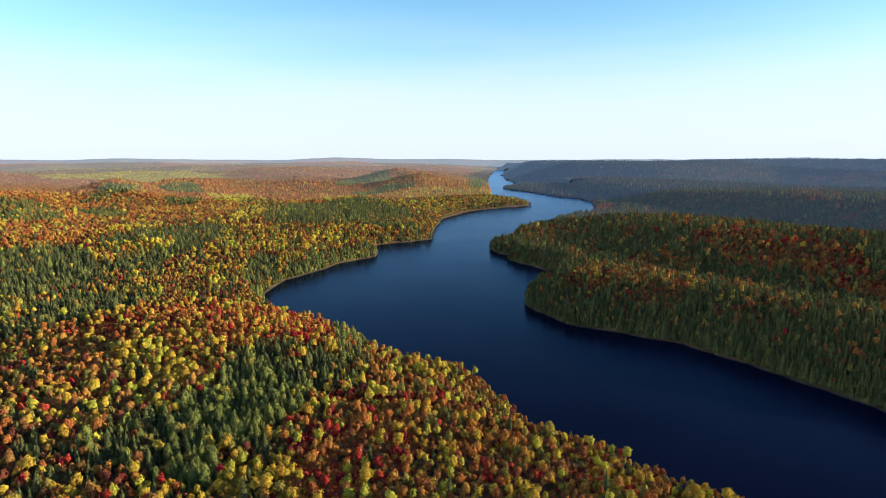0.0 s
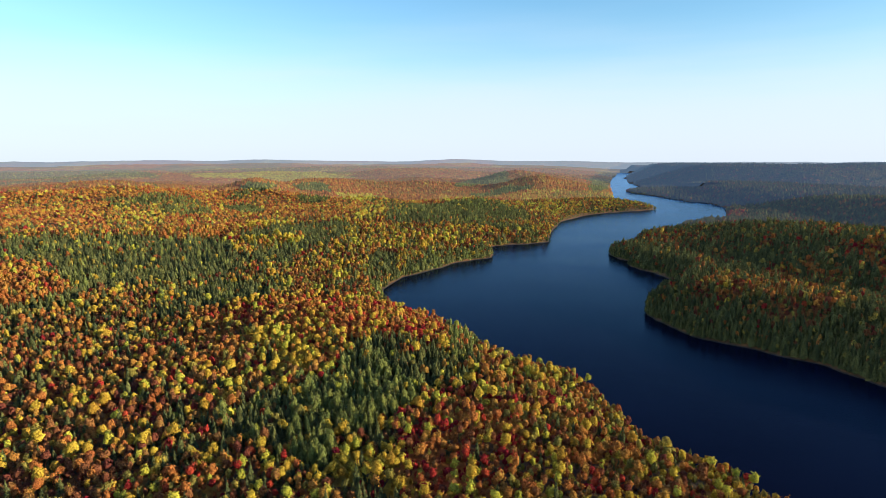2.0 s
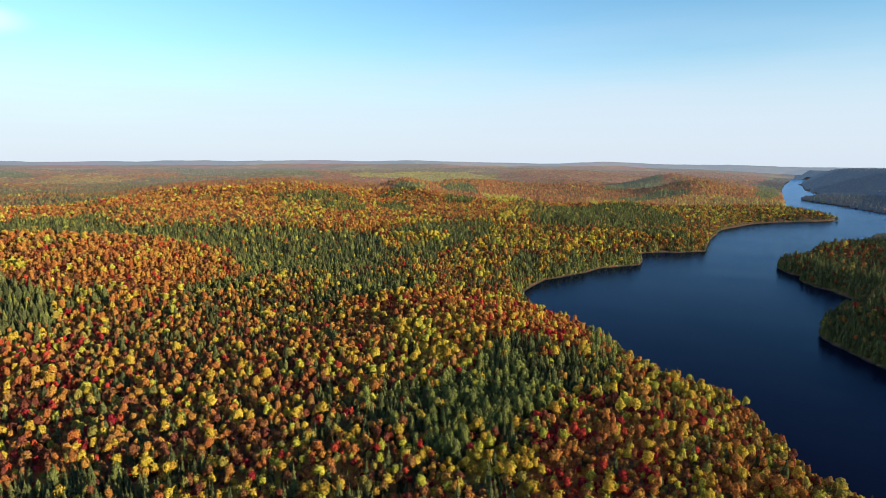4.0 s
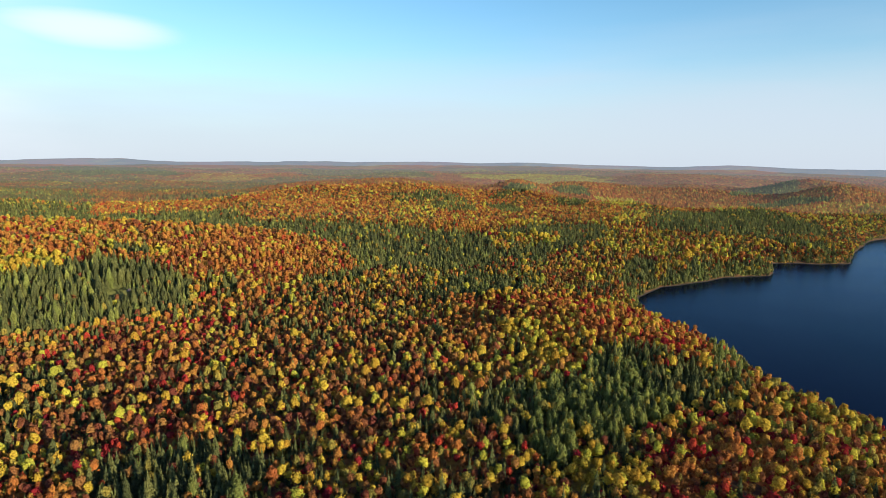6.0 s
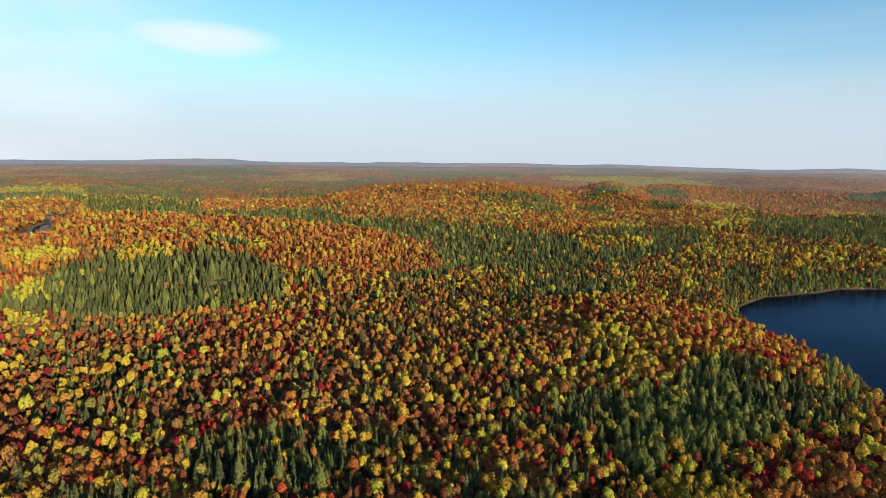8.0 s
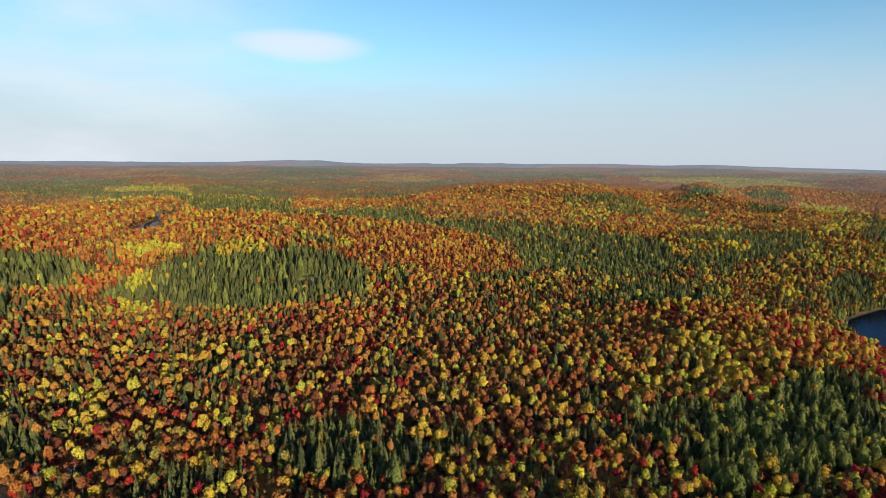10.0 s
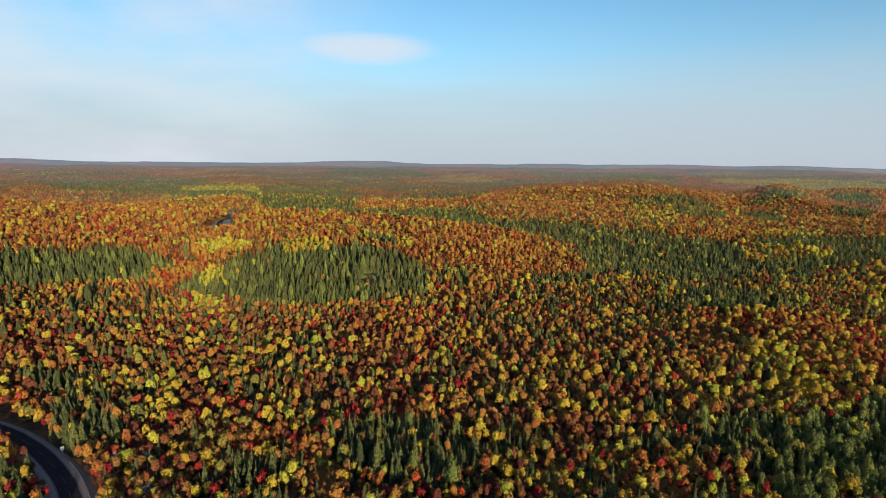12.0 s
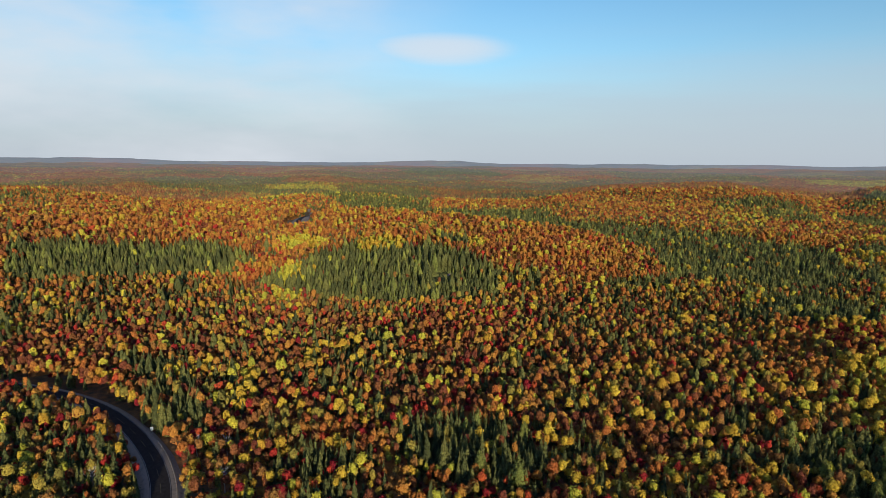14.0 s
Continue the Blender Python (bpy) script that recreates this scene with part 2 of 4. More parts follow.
def water_material():
    """Deep dark lake water; small wind ripples break up the sky's reflection."""
    mat, nt, out = node_material("lake_water")
    pos = nt.nodes.new("ShaderNodeNewGeometry").outputs["Position"]
    bp = nt.nodes.new("ShaderNodeBump")
    bp.inputs["Strength"].default_value, bp.inputs["Distance"].default_value = 0.3, 0.3
    nt.links.new(noise_node(nt, 0.8, 4, pos, 0.6), bp.inputs["Height"])
    deep = ramp_node(nt, [(0.35, (0.003, 0.004, 0.012)), (0.65, (0.004, 0.006, 0.017))])
    nt.links.new(noise_node(nt, 0.01, 3, pos), deep.inputs[0])
    body = nt.nodes.new("ShaderNodeBsdfDiffuse")
    nt.links.new(deep.outputs[0], body.inputs[0])
    # calmer and rougher streaks
    streak = nt.nodes.new("ShaderNodeMapping")
    streak.inputs["Scale"].default_value, streak.inputs["Rotation"].default_value = (0.004, 0.02, 1), (0, 0, 0.35)
    nt.links.new(pos, streak.inputs[0])
    lanes = noise_node(nt, 1.0, 4, streak.outputs[0])
    rr = nt.nodes.new("ShaderNodeMapRange")
    nt.links.new(lanes, rr.inputs[0])
    for k, v in zip((1, 2, 3, 4), (0.3, 0.7, 0.12, 0.24)):
        rr.inputs[k].default_value = v
    gloss = nt.nodes.new("ShaderNodeBsdfAnisotropic")
    gloss.inputs["Color"].default_value = (0.46, 0.71, 1.0, 1)
    nt.links.new(rr.outputs[0], gloss.inputs["Roughness"])
    nt.links.new(bp.outputs[0], gloss.inputs["Normal"])
    fr = nt.nodes.new("ShaderNodeFresnel")
    fr.inputs["IOR"].default_value = 1.088
    nt.links.new(bp.outputs[0], fr.inputs["Normal"])
    ms = nt.nodes.new("ShaderNodeMixShader")
    nt.links.new(fr.outputs[0], ms.inputs[0])
    nt.links.new(body.outputs[0], ms.inputs[1])
    nt.links.new(gloss.outputs[0], ms.inputs[2])
    nt.links.new(ms.outputs[0], out.inputs[0])
    return mat


FLOOR, WATER = ground_material(), water_material()
ASPHALT = plain_material("asphalt", [(0.3, (0.02, 0.018, 0.016)), (0.7, (0.038, 0.034, 0.03))], 0.8, 0.95, bump=0.01, fine=12)
GRAVEL = plain_material("gravel_verge", [(0.3, (0.20, 0.17, 0.13)), (0.5, (0.33, 0.28, 0.21)), (0.75, (0.26, 0.23, 0.16))], 0.9, 0.95, bump=0.05)
PAINT_WHITE = plain_material("white_road_paint", [(0.3, (0.12, 0.12, 0.115)), (0.65, (0.42, 0.41, 0.39))], 2.0, 0.7)
PAINT_YELLOW = plain_material("yellow_road_paint", [(0.3, (0.05, 0.045, 0.03)), (0.65, (0.15, 0.11, 0.04))], 2.0, 0.7)
STEEL = plain_material("galvanised_steel", [(0.3, (0.45, 0.46, 0.47)), (0.7, (0.6, 0.61, 0.62))], 4.0, 0.45, 0.8)
SIGN_WHITE = plain_material("white_sign_sheet", [(0.3, (0.74, 0.74, 0.73)), (0.7, (0.82, 0.82, 0.81))], 3.0, 0.5)
SIGN_BLACK = plain_material("black_sign_print", [(0.3, (0.015, 0.015, 0.015)), (0.7, (0.03, 0.03, 0.03))], 3.0, 0.5)
POST_WOOD = plain_material("weathered_wood", [(0.3, (0.14, 0.11, 0.08)), (0.7, (0.30, 0.25, 0.19))], 5.0, 0.9)
ROCK = plain_material("pale_granite", [(0.3, (0.14, 0.12, 0.10)), (0.55, (0.36, 0.27, 0.23)), (0.8, (0.44, 0.38, 0.34))], 0.9, 0.9, bump=0.08)


# ---- the lie of the land ----
def lattice(ix, iy, seed):
    h = (ix.astype(np.int64) * 374761393 + iy.astype(np.int64) * 668265263 + seed * 974634757) & 0x7FFFFFFF
    h = ((h ^ (h >> 13)) * 1274126177) & 0x7FFFFFFF
    return ((h ^ (h >> 16)) & 0xFFFFF) / 0xFFFFF


def value_noise(x, y, seed):
    ix, iy = np.floor(x), np.floor(y)
    fx, fy = x - ix, y - iy
    fx, fy = fx * fx * (3 - 2 * fx), fy * fy * (3 - 2 * fy)
    a, b = lattice(ix, iy, seed), lattice(ix + 1, iy, seed)
    c, d = lattice(ix, iy + 1, seed), lattice(ix + 1, iy + 1, seed)
    return (a + (b - a) * fx) * (1 - fy) + (c + (d - c) * fx) * fy


def fbm(x, y, size, seed, octaves=4):
    """Noise from -1 to 1 with features of that size in metres."""
    total, amp, norm = 0.0, 1.0, 0.0
    for k in range(octaves):
        total = total + amp * (value_noise(x / size + 17.3 * k, y / size - 9.1 * k, seed + k) * 2 - 1)
        norm, amp, size = norm + amp, amp * 0.5, size * 0.5
    return total / norm * 1.5


def smooth(a, b, v):
    t = np.clip((v - a) / (b - a), 0, 1)
    return t * t * (3 - 2 * t)


WEST_SHORE = [(330, -80), (210, 60), (140, 130), (107, 170), (96, 183), (84, 189), (74, 199), (67, 213), (52, 225), (38, 239), (32, 252), (24, 272),
              (18, 291), (11, 306), (-3, 312), (-13, 319), (-26, 327), (-44, 348), (-56, 370), (-72, 386), (-90, 404), (-122, 424), (-146, 462),
              (-156, 505), (-154, 562), (-133, 606), (-114, 651), (-82, 694), (-80, 715), (-100, 765), (-66, 803), (-39, 813), (-17, 834)]
NORTH_SHORE = [(-15, 957), (1, 1111), (55, 1242), (108, 1303), (209, 1384), (180, 1480), (137, 1647), (162, 2052), (204, 2717), (279, 3455),
               (349, 4127), (400, 4400), (520, 4400), (437, 4108), (344, 3444), (301, 2825), (302, 2345), (234, 2188), (212, 2081), (278, 1856),
               (327, 1653), (364, 1606), (374, 1471)]
EAST_SHORE = [(310, 1190), (215, 1100), (165, 960), (114, 900), (98, 806), (62, 770), (58, 735), (62, 722), (80, 688), (74, 659), (96, 630), (112, 590),
              (94, 552), (70, 486), (67, 460), (75, 433), (90, 404), (120, 383), (150, 363), (171, 330), (186, 299), (200, 276), (207, 260),
              (250, 190), (330, 90), (440, -40), (450, -160)]
LAKE = np.array(WEST_SHORE + NORTH_SHORE + EAST_SHORE, float)


def shore_distance(x, y):
    """Metres to the shoreline: positive on land, negative on the lake."""
    wob = smooth(0, 400, np.hypot(x, y) - 150)
    x = x + 5.0 * wob * (value_noise(x / 23, y / 23, 91) - 0.5) + 0.0
    y = y + 9.0 * wob * (value_noise(x / 23, y / 23, 92) - 0.5)
    best, odd = np.full(x.shape, 1e9), np.zeros(x.shape, bool)
    for (ax, ay), (bx, by) in zip(LAKE, np.roll(LAKE, -1, 0)):
        t = np.clip(((x - ax) * (bx - ax) + (y - ay) * (by - ay)) / ((bx - ax) ** 2 + (by - ay) ** 2), 0, 1)
        best = np.minimum(best, np.hypot(x - ax - t * (bx - ax), y - ay - t * (by - ay)))
        if ay != by:
            odd ^= ((ay > y) != (by > y)) & (x < (bx - ax) * (y - ay) / (by - ay) + ax)
    return np.where(odd, -best, best)


# hills: bearing to the left of +y in degrees, distance, half-widths across and along that bearing, height
HILLS = [(43.0, 1680, 210, 330, 42), (28.7, 1690, 48, 150, 40), (25.0, 1960, 75, 150, 26), (21.5, 2050, 90, 160, 18), (-1.5, 2350, 70, 220, 34),
         (2.2, 2050, 80, 90, 38), (4.0, 2480, 110, 110, 46), (14, 3100, 160, 260, 18), (36, 3100, 220, 220, 14), (62, 3300, 300, 200, 14), (70, 3500, 420, 220, 8),
         (22, 352, 60, 42, 8), (9, 330, 40, 40, 5), (24.5, 4750, 260, 150, 24), (12.5, 4800, 350, 150, 14), (44, 4760, 900, 230, 15)]
PLATEAU_B = [40, 48, 55, 62, 70, 80, 90, 100, 125]
PLATEAU_FRONT = [470, 440, 385, 365, 365, 380, 460, 490, 500]
PLATEAU_BACK = [480, 540, 620, 690, 780, 900, 1150, 1400, 1500]
PLATEAU_TOP = [0, 11, 23, 26, 26, 25, 24, 25, 25]
# ridges beyond the lake: bearing, distance and height along the crest; widths of the slopes towards the lake and away from it
RIDGES = [([(-8, 620, 9), (-12, 500, 14), (-20, 445, 17), (-28, 402, 18), (-38, 382, 18), (-52, 368, 18), (-75, 400, 20)], 62, 170),
          ([(-16, 1000, 12), (-21, 850, 22), (-25, 735, 29), (-29, 690, 31), (-34, 670, 32), (-46, 610, 34), (-70, 580, 36)], 190, 260),
          ([(-15, 1950, 30), (-19, 1680, 26), (-24, 1420, 32), (-30, 1290, 38), (-35, 1180, 40), (-48, 1000, 52), (-75, 850, 60)], 190, 900),
          ([(-5.6, 4350, 50), (-7.5, 3500, 68), (-10, 2950, 76), (-14, 2600, 78), (-20, 2550, 78), (-28, 2800, 80), (-40, 2900, 78), (-60, 2600, 80)], 330, 1500)]


def ridge_height(x, y, crest, near, far):
    """A long hill along a crest line, with its own slope on either side."""
    pts = [(-math.sin(radians(b)) * r, math.cos(radians(b)) * r, top) for b, r, top in crest]
    best, high, side = np.full(x.shape, 1e9), np.zeros(x.shape), np.zeros(x.shape)
    for (ax, ay, at), (bx, by, bt) in zip(pts[:-1], pts[1:]):
        dx, dy = bx - ax, by - ay
        t = np.clip(((x - ax) * dx + (y - ay) * dy) / (dx * dx + dy * dy), 0, 1)
        ox, oy = x - ax - t * dx, y - ay - t * dy
        d = np.hypot(ox, oy)
        m = d < best
        best = np.where(m, d, best)
        high = np.where(m, at + (bt - at) * t, high)
        side = np.where(m, ox * dy - oy * dx, side)
    return high * (1 - smooth(0, 1, best / np.where(side > 0, near, far)))


def land_height(x, y, s=None):
    x, y = np.asarray(x, float), np.asarray(y, float)
    if s is None:
        s = shore_distance(x, y)
    r, b = np.hypot(x, y), np.degrees(np.arctan2(-x, y))
    inland = np.clip(s, 0, None)
    east = east_bank(x, y)
    rolling = np.where(east, 0.45, 1.0)
    h = 0.35 * np.clip(inland, 0, 4) + np.where(east, 6, 10) * (1 - np.exp(-inland / 55)) + 2.5 * fbm(x, y, 120, 5) * smooth(10, 120, inland)
    h = h + rolling * 7 * fbm(x, y, 420, 11) * smooth(60, 400, inland) * smooth(500, 1200, r)
    h = h + rolling * 15 * fbm(x, y, 300, 17, 3) * smooth(60, 300, inland) * smooth(800, 1300, r) * smooth(4200, 2600, r)
    h = h + (46 * smooth(2000, 5200, r) + 9 * fbm(x, y, 700, 23, 3) * smooth(1500, 3000, r) + 13 * fbm(x, y, 1300, 29, 2) * smooth(3500, 4700, r) + (24 + 11 * fbm(x, y, 900, 37, 2)) * smooth(4500, 4850, r)) * smooth(20, 500, inland)
    for bearing, d, across, along, top in HILLS:
        a = radians(bearing)
        cx, cy = -math.sin(a) * d, math.cos(a) * d
        u = (x - cx) * math.cos(a) + (y - cy) * math.sin(a)
        v = -(x - cx) * math.sin(a) + (y - cy) * math.cos(a)
        h = h + top * np.exp(-0.5 * ((u / across) ** 2 + (v / along) ** 2)) * smooth(0, min(250, d * 0.2), inland)
    raised = np.zeros(x.shape)
    for crest, near, far in RIDGES:
        raised = np.maximum(raised, ridge_height(x, y, crest, near, far))
    h = np.where(east, np.maximum(h, np.minimum(raised, 0.45 * inland) + 0.35 * h), h)
    front, back = np.interp(b, PLATEAU_B, PLATEAU_FRONT), np.interp(b, PLATEAU_B, PLATEAU_BACK)
    top = np.interp(b, PLATEAU_B, PLATEAU_TOP) * ((b > 38) & (b < 140))
    h = h + top * smooth(front, front + 110, r) * (1 - smooth(back, back + 260, r))
    return np.where(s > 0, np.maximum(h, 0.12 * np.clip(s, 0, 8)), np.maximum(-4, 0.3 * s))


def east_bank(x, y):
    """Whether a place lies beyond the lake."""
    return x > np.interp(y, (-100, 60, 170, 260, 330, 450, 850, 1000, 1300, 1500, 1650, 2050, 2700, 3450, 4400), (400, 290, 180, 115, 70, -20, 20, 80, 150, 280, 235, 187, 250, 310, 460))
# ---- end of land ----


# ---- mesh helpers ----
def part(name, data, material, parent, label=""):
    ob = new(name, data)
    if material is not None and not data.materials:
        data.materials.append(material)
    ob.parent = parent
    return tagged(ob, label) if label else ob


def tri_mesh(name, verts, tris, material, tint=None):
    """A mesh of triangles from arrays; tint is one value a vertex."""
    me = bpy.data.meshes.new(name)
    n, m = len(verts), len(tris)
    me.vertices.add(n)
    me.vertices.foreach_set("co", np.ascontiguousarray(verts, np.float32).ravel())
    me.loops.add(m * 3)
    me.loops.foreach_set("vertex_index", np.ascontiguousarray(tris, np.int32).ravel())
    me.polygons.add(m)
    me.polygons.foreach_set("loop_start", np.arange(0, m * 3, 3, dtype=np.int32))
    if tint is not None:
        at = me.attributes.new("tint", "FLOAT", "POINT")
        at.data.foreach_set("value", np.ascontiguousarray(tint, np.float32))
    me.update(calc_edges=True)
    me.polygons.foreach_set("use_smooth", np.ones(m, bool))
    me.materials.append(material)
    return me


def paint_leaves(me, colours):
    """Gives each vertex the colour of the leaves there."""
    at = me.attributes.new("mean_leaf", "FLOAT_COLOR", "POINT")
    at.data.foreach_set("color", np.concatenate([colours, np.ones((len(colours), 1))], 1).astype(np.float32).ravel())


def bm_mesh(name, bm, material):
    me = bpy.data.meshes.new(name)
    bm.normal_update()
    bm.to_mesh(me)
    bm.free()
    me.materials.append(material)
    return me


# ---- ground and water ----
def build_ground():
    bearing = np.concatenate([np.arange(-46, 110, 0.6), np.arange(110, 314, 3.0)])
    radius = np.concatenate([[0.0, 25, 50, 70, 85], np.geomspace(95, 4960, 130)])
    B, R = np.meshgrid(np.radians(bearing), radius)
    x, y = -np.sin(B) * R, np.cos(B) * R
    z = land_height(x, y) - 10 * smooth(950, 1500, R) * (shore_distance(x, y) > 30)
    nb, nr = len(bearing), len(radius)
    idx = np.arange(nb * nr).reshape(nr, nb)
    a, b = idx[:-1], np.roll(idx, -1, 1)[:-1]
    c, d = idx[1:], np.roll(idx, -1, 1)[1:]
    tris = np.concatenate([np.stack([a, c, b], -1).reshape(-1, 3), np.stack([b, c, d], -1).reshape(-1, 3)])
    me = tri_mesh("ground", np.stack([x, y, z], -1).reshape(-1, 3), tris, FLOOR)
    ob = tagged(new("ground", me), "forest floor of brown leaf litter rolling to the horizon", "ground", kind="structure")
    return ob


def build_water():
    bm = bmesh.new()
    xs, ys = np.linspace(-300, 700, 11), np.linspace(-300, 4500, 41)
    grid = [[bm.verts.new((x, y, 0)) for x in xs] for y in ys]
    for j in range(len(ys) - 1):
        for i in range(len(xs) - 1):
            bm.faces.new((grid[j][i], grid[j][i + 1], grid[j + 1][i + 1], grid[j + 1][i]))
    tagged(new("water", bm_mesh("water", bm, WATER)), "dark blue lake water with fine wind ripples", "lake", kind="structure")


build_ground()
build_water()

# ---- road ----
ROAD = [(-20, -60), (-80, -22), (-130, -6), (-181, -2), (-208, -4), (-230, -9.5), (-247, -16), (-263, -24), (-278, -34), (-296, -50), (-315, -73),
        (-345, -115), (-430, -230), (-560, -280), (-650, -200), (-640, -60), (-638, 60), (-646, 117), (-671, 128), (-699, 134), (-758, 150), (-828, 181), (-913, 196), (-1000, 172), (-1100, 110)]


def spline(points, step):
    """A smooth line through the points, with a point every so many metres."""
    p = np.array([points[0], *points, points[-1]], float)
    out = []
    for k in range(1, len(p) - 2):
        a, b, c, d = p[k - 1:k + 3]
        for t in np.linspace(0, 1, max(2, int(np.hypot(*(c - b)) / step)), endpoint=False):
            out.append(0.5 * (2 * b + (c - a) * t + (2 * a - 5 * b + 4 * c - d) * t * t + (3 * b - a - 3 * c + d) * t ** 3))
    return np.array(out)


ROAD_LINE = spline(ROAD, 3.0)
_d = np.gradient(ROAD_LINE, axis=0)
ROAD_SIDE = np.stack([-_d[:, 1], _d[:, 0]], 1) / np.hypot(_d[:, 0], _d[:, 1])[:, None]
_hz = np.max([land_height(*(ROAD_LINE + o * ROAD_SIDE).T) for o in (-7, -3.5, 0, 3.5, 7)], axis=0)
_pad = np.pad(_hz, 12, mode="edge")
ROAD_Z = np.array([_pad[k:k + 25].max() * 0.3 + _pad[k:k + 25].mean() * 0.7 for k in range(len(_hz))]) + 0.7 + 2.5 * smooth(600, 680, np.hypot(*ROAD_LINE.T))


def ribbon(name, profile, material, lo=0, hi=None, dashes=None):
    """A strip along the road; profile is a row of (offset to the side, height) pairs."""
    hi = hi or len(ROAD_LINE)
    bm = bmesh.new()
    prev = None
    for k in range(lo, hi):
        row = [bm.verts.new((*(ROAD_LINE[k] + o * ROAD_SIDE[k]), ROAD_Z[k] + z)) for o, z in profile]
        if prev and not (dashes and (k // dashes) % 2):
            for i in range(len(row) - 1):
                bm.faces.new((prev[i], prev[i + 1], row[i + 1], row[i]))
        prev = row
    loose = [v for v in bm.verts if not v.link_faces]
    for v in loose:
        bm.verts.remove(v)
    return bm_mesh(name, bm, material)


def build_road():
    road = tagged(new("road", ribbon("road", [(-3.05, -0.3), (-3.05, 0.0), (0, 0.06), (3.05, 0.0), (3.05, -0.3)], ASPHALT)),
                  "two-lane asphalt road bending through the autumn forest", "road", kind="structure")
    part("verge", ribbon("verge", [(-10, -3.2), (-4.6, -0.3), (-3.05, -0.02)], GRAVEL), None, road, "gravel and dry grass verge")
    part("verge", ribbon("verge", [(3.05, -0.02), (4.6, -0.3), (10, -3.2)], GRAVEL), None, road, "gravel and dry grass verge")
    part("edge_line", ribbon("edge_line", [(-2.85, 0.012), (-2.72, 0.014)], PAINT_WHITE), None, road, "white painted edge line")
    part("edge_line", ribbon("edge_line", [(2.72, 0.014), (2.85, 0.012)], PAINT_WHITE), None, road, "white painted edge line")
    part("centre_line", ribbon("centre_line", [(-0.06, 0.066), (0.06, 0.066)], PAINT_YELLOW, dashes=2), None, road, "worn yellow centre line")


build_road()


def road_clear(x, y):
    """Metres to the middle of the road."""
    best = np.full(x.shape, 1e9)
    for (ax, ay), (bx, by) in zip(ROAD_LINE[:-1:2], ROAD_LINE[2::2]):
        best = np.minimum(best, np.hypot(x - (ax + bx) / 2, y - (ay + by) / 2))
    return best


# ---- trees: shapes ----
def ico(level):
    bm = bmesh.new()
    bmesh.ops.create_icosphere(bm, subdivisions=level, radius=1.0)
    bm.verts.ensure_lookup_table()
    v = np.array([q.co[:] for q in bm.verts])
    f = np.array([[q.index for q in t.verts] for t in bm.faces])
    bm.free()
    return v, f


ICO1, ICO2 = ico(1), ico(2)


def join(pieces):
    vs, fs, n = [], [], 0
    for v, f in pieces:
        vs.append(v)
        fs.append(np.asarray(f) + n)
        n += len(v)
    return np.concatenate(vs), np.concatenate(fs)


def lobed(d, lobes, sharp, depth):
    """How far a crown reaches in the directions d: rounded lobes with creases between them."""
    return 1 - depth + depth * np.exp(sharp * ((d @ lobes.T).max(1) - 1))


def leafy_crown(rng, radius, middle, tall, lobes, tufts, tuft, heart=0.64, shape="round"):
    """A broad crown: a lobed mass of leaves made of many small pointed tufts packed over a heart."""
    n = rng.normal(size=(lobes, 3)) + (0, 0, 0.2)
    n /= np.linalg.norm(n, axis=1)[:, None]
    lean = rng.uniform(-0.15, 0.15, 2)

    def place(d, gain):
        p = d * (lobed(d, n, 7.0, 0.4) * gain)[:, None]
        if shape == "cone":
            p = p * np.stack([1 - 0.5 * p[:, 2], 1 - 0.5 * p[:, 2], np.ones(len(p))], 1) * (0.85, 0.85, 1)
        p = p + np.stack([lean[0] * p[:, 2], lean[1] * p[:, 2], 0 * p[:, 2]], 1)
        return p * (radius * 1.1, radius * 1.1, tall * 1.08) + (0, 0, middle)

    k = np.arange(tufts) + 0.5
    up = np.clip(1 - 1.7 * k / tufts + rng.normal(size=tufts) * 0.06, -0.95, 1)
    a = 2.39996 * k + rng.normal(size=tufts) * 0.35 + rng.uniform(0, 6)
    flat = np.sqrt(1 - up * up)
    d = np.stack([np.cos(a) * flat, np.sin(a) * flat, up], 1)
    reach = rng.uniform(0.84, 1.08, tufts)
    tip, foot = place(d, reach), place(d, reach * 0.82)
    w = d + rng.normal(size=(tufts, 3)) * 0.35
    w /= np.linalg.norm(w, axis=1)[:, None]
    u = np.cross(w, rng.normal(size=(tufts, 3)))
    u /= np.linalg.norm(u, axis=1)[:, None]
    q = np.cross(w, u)
    size = tuft * rng.uniform(0.7, 1.3, (tufts, 1))
    ring = [foot + (u * math.cos(z) + q * math.sin(z)) * size * rng.uniform(0.7, 1.25, (tufts, 1)) for z in (0.3, 2.4, 4.5)]
    tip = tip + (u * rng.normal(size=(tufts, 1)) + q * rng.normal(size=(tufts, 1))) * size * 0.25
    leaf = np.stack([tip, *ring], 1).reshape(-1, 3)
    i = np.arange(tufts)[:, None] * 4
    pieces = [(leaf, np.concatenate([i + [0, 1, 2], i + [0, 2, 3], i + [0, 3, 1]]))]
    if heart:
        v, f = ICO2 if tufts > 60 else ICO1
        pieces.append((place(v / np.linalg.norm(v, axis=1)[:, None], rng.uniform(0.85, 1.1, len(v)) * heart), f))
    return join(pieces)


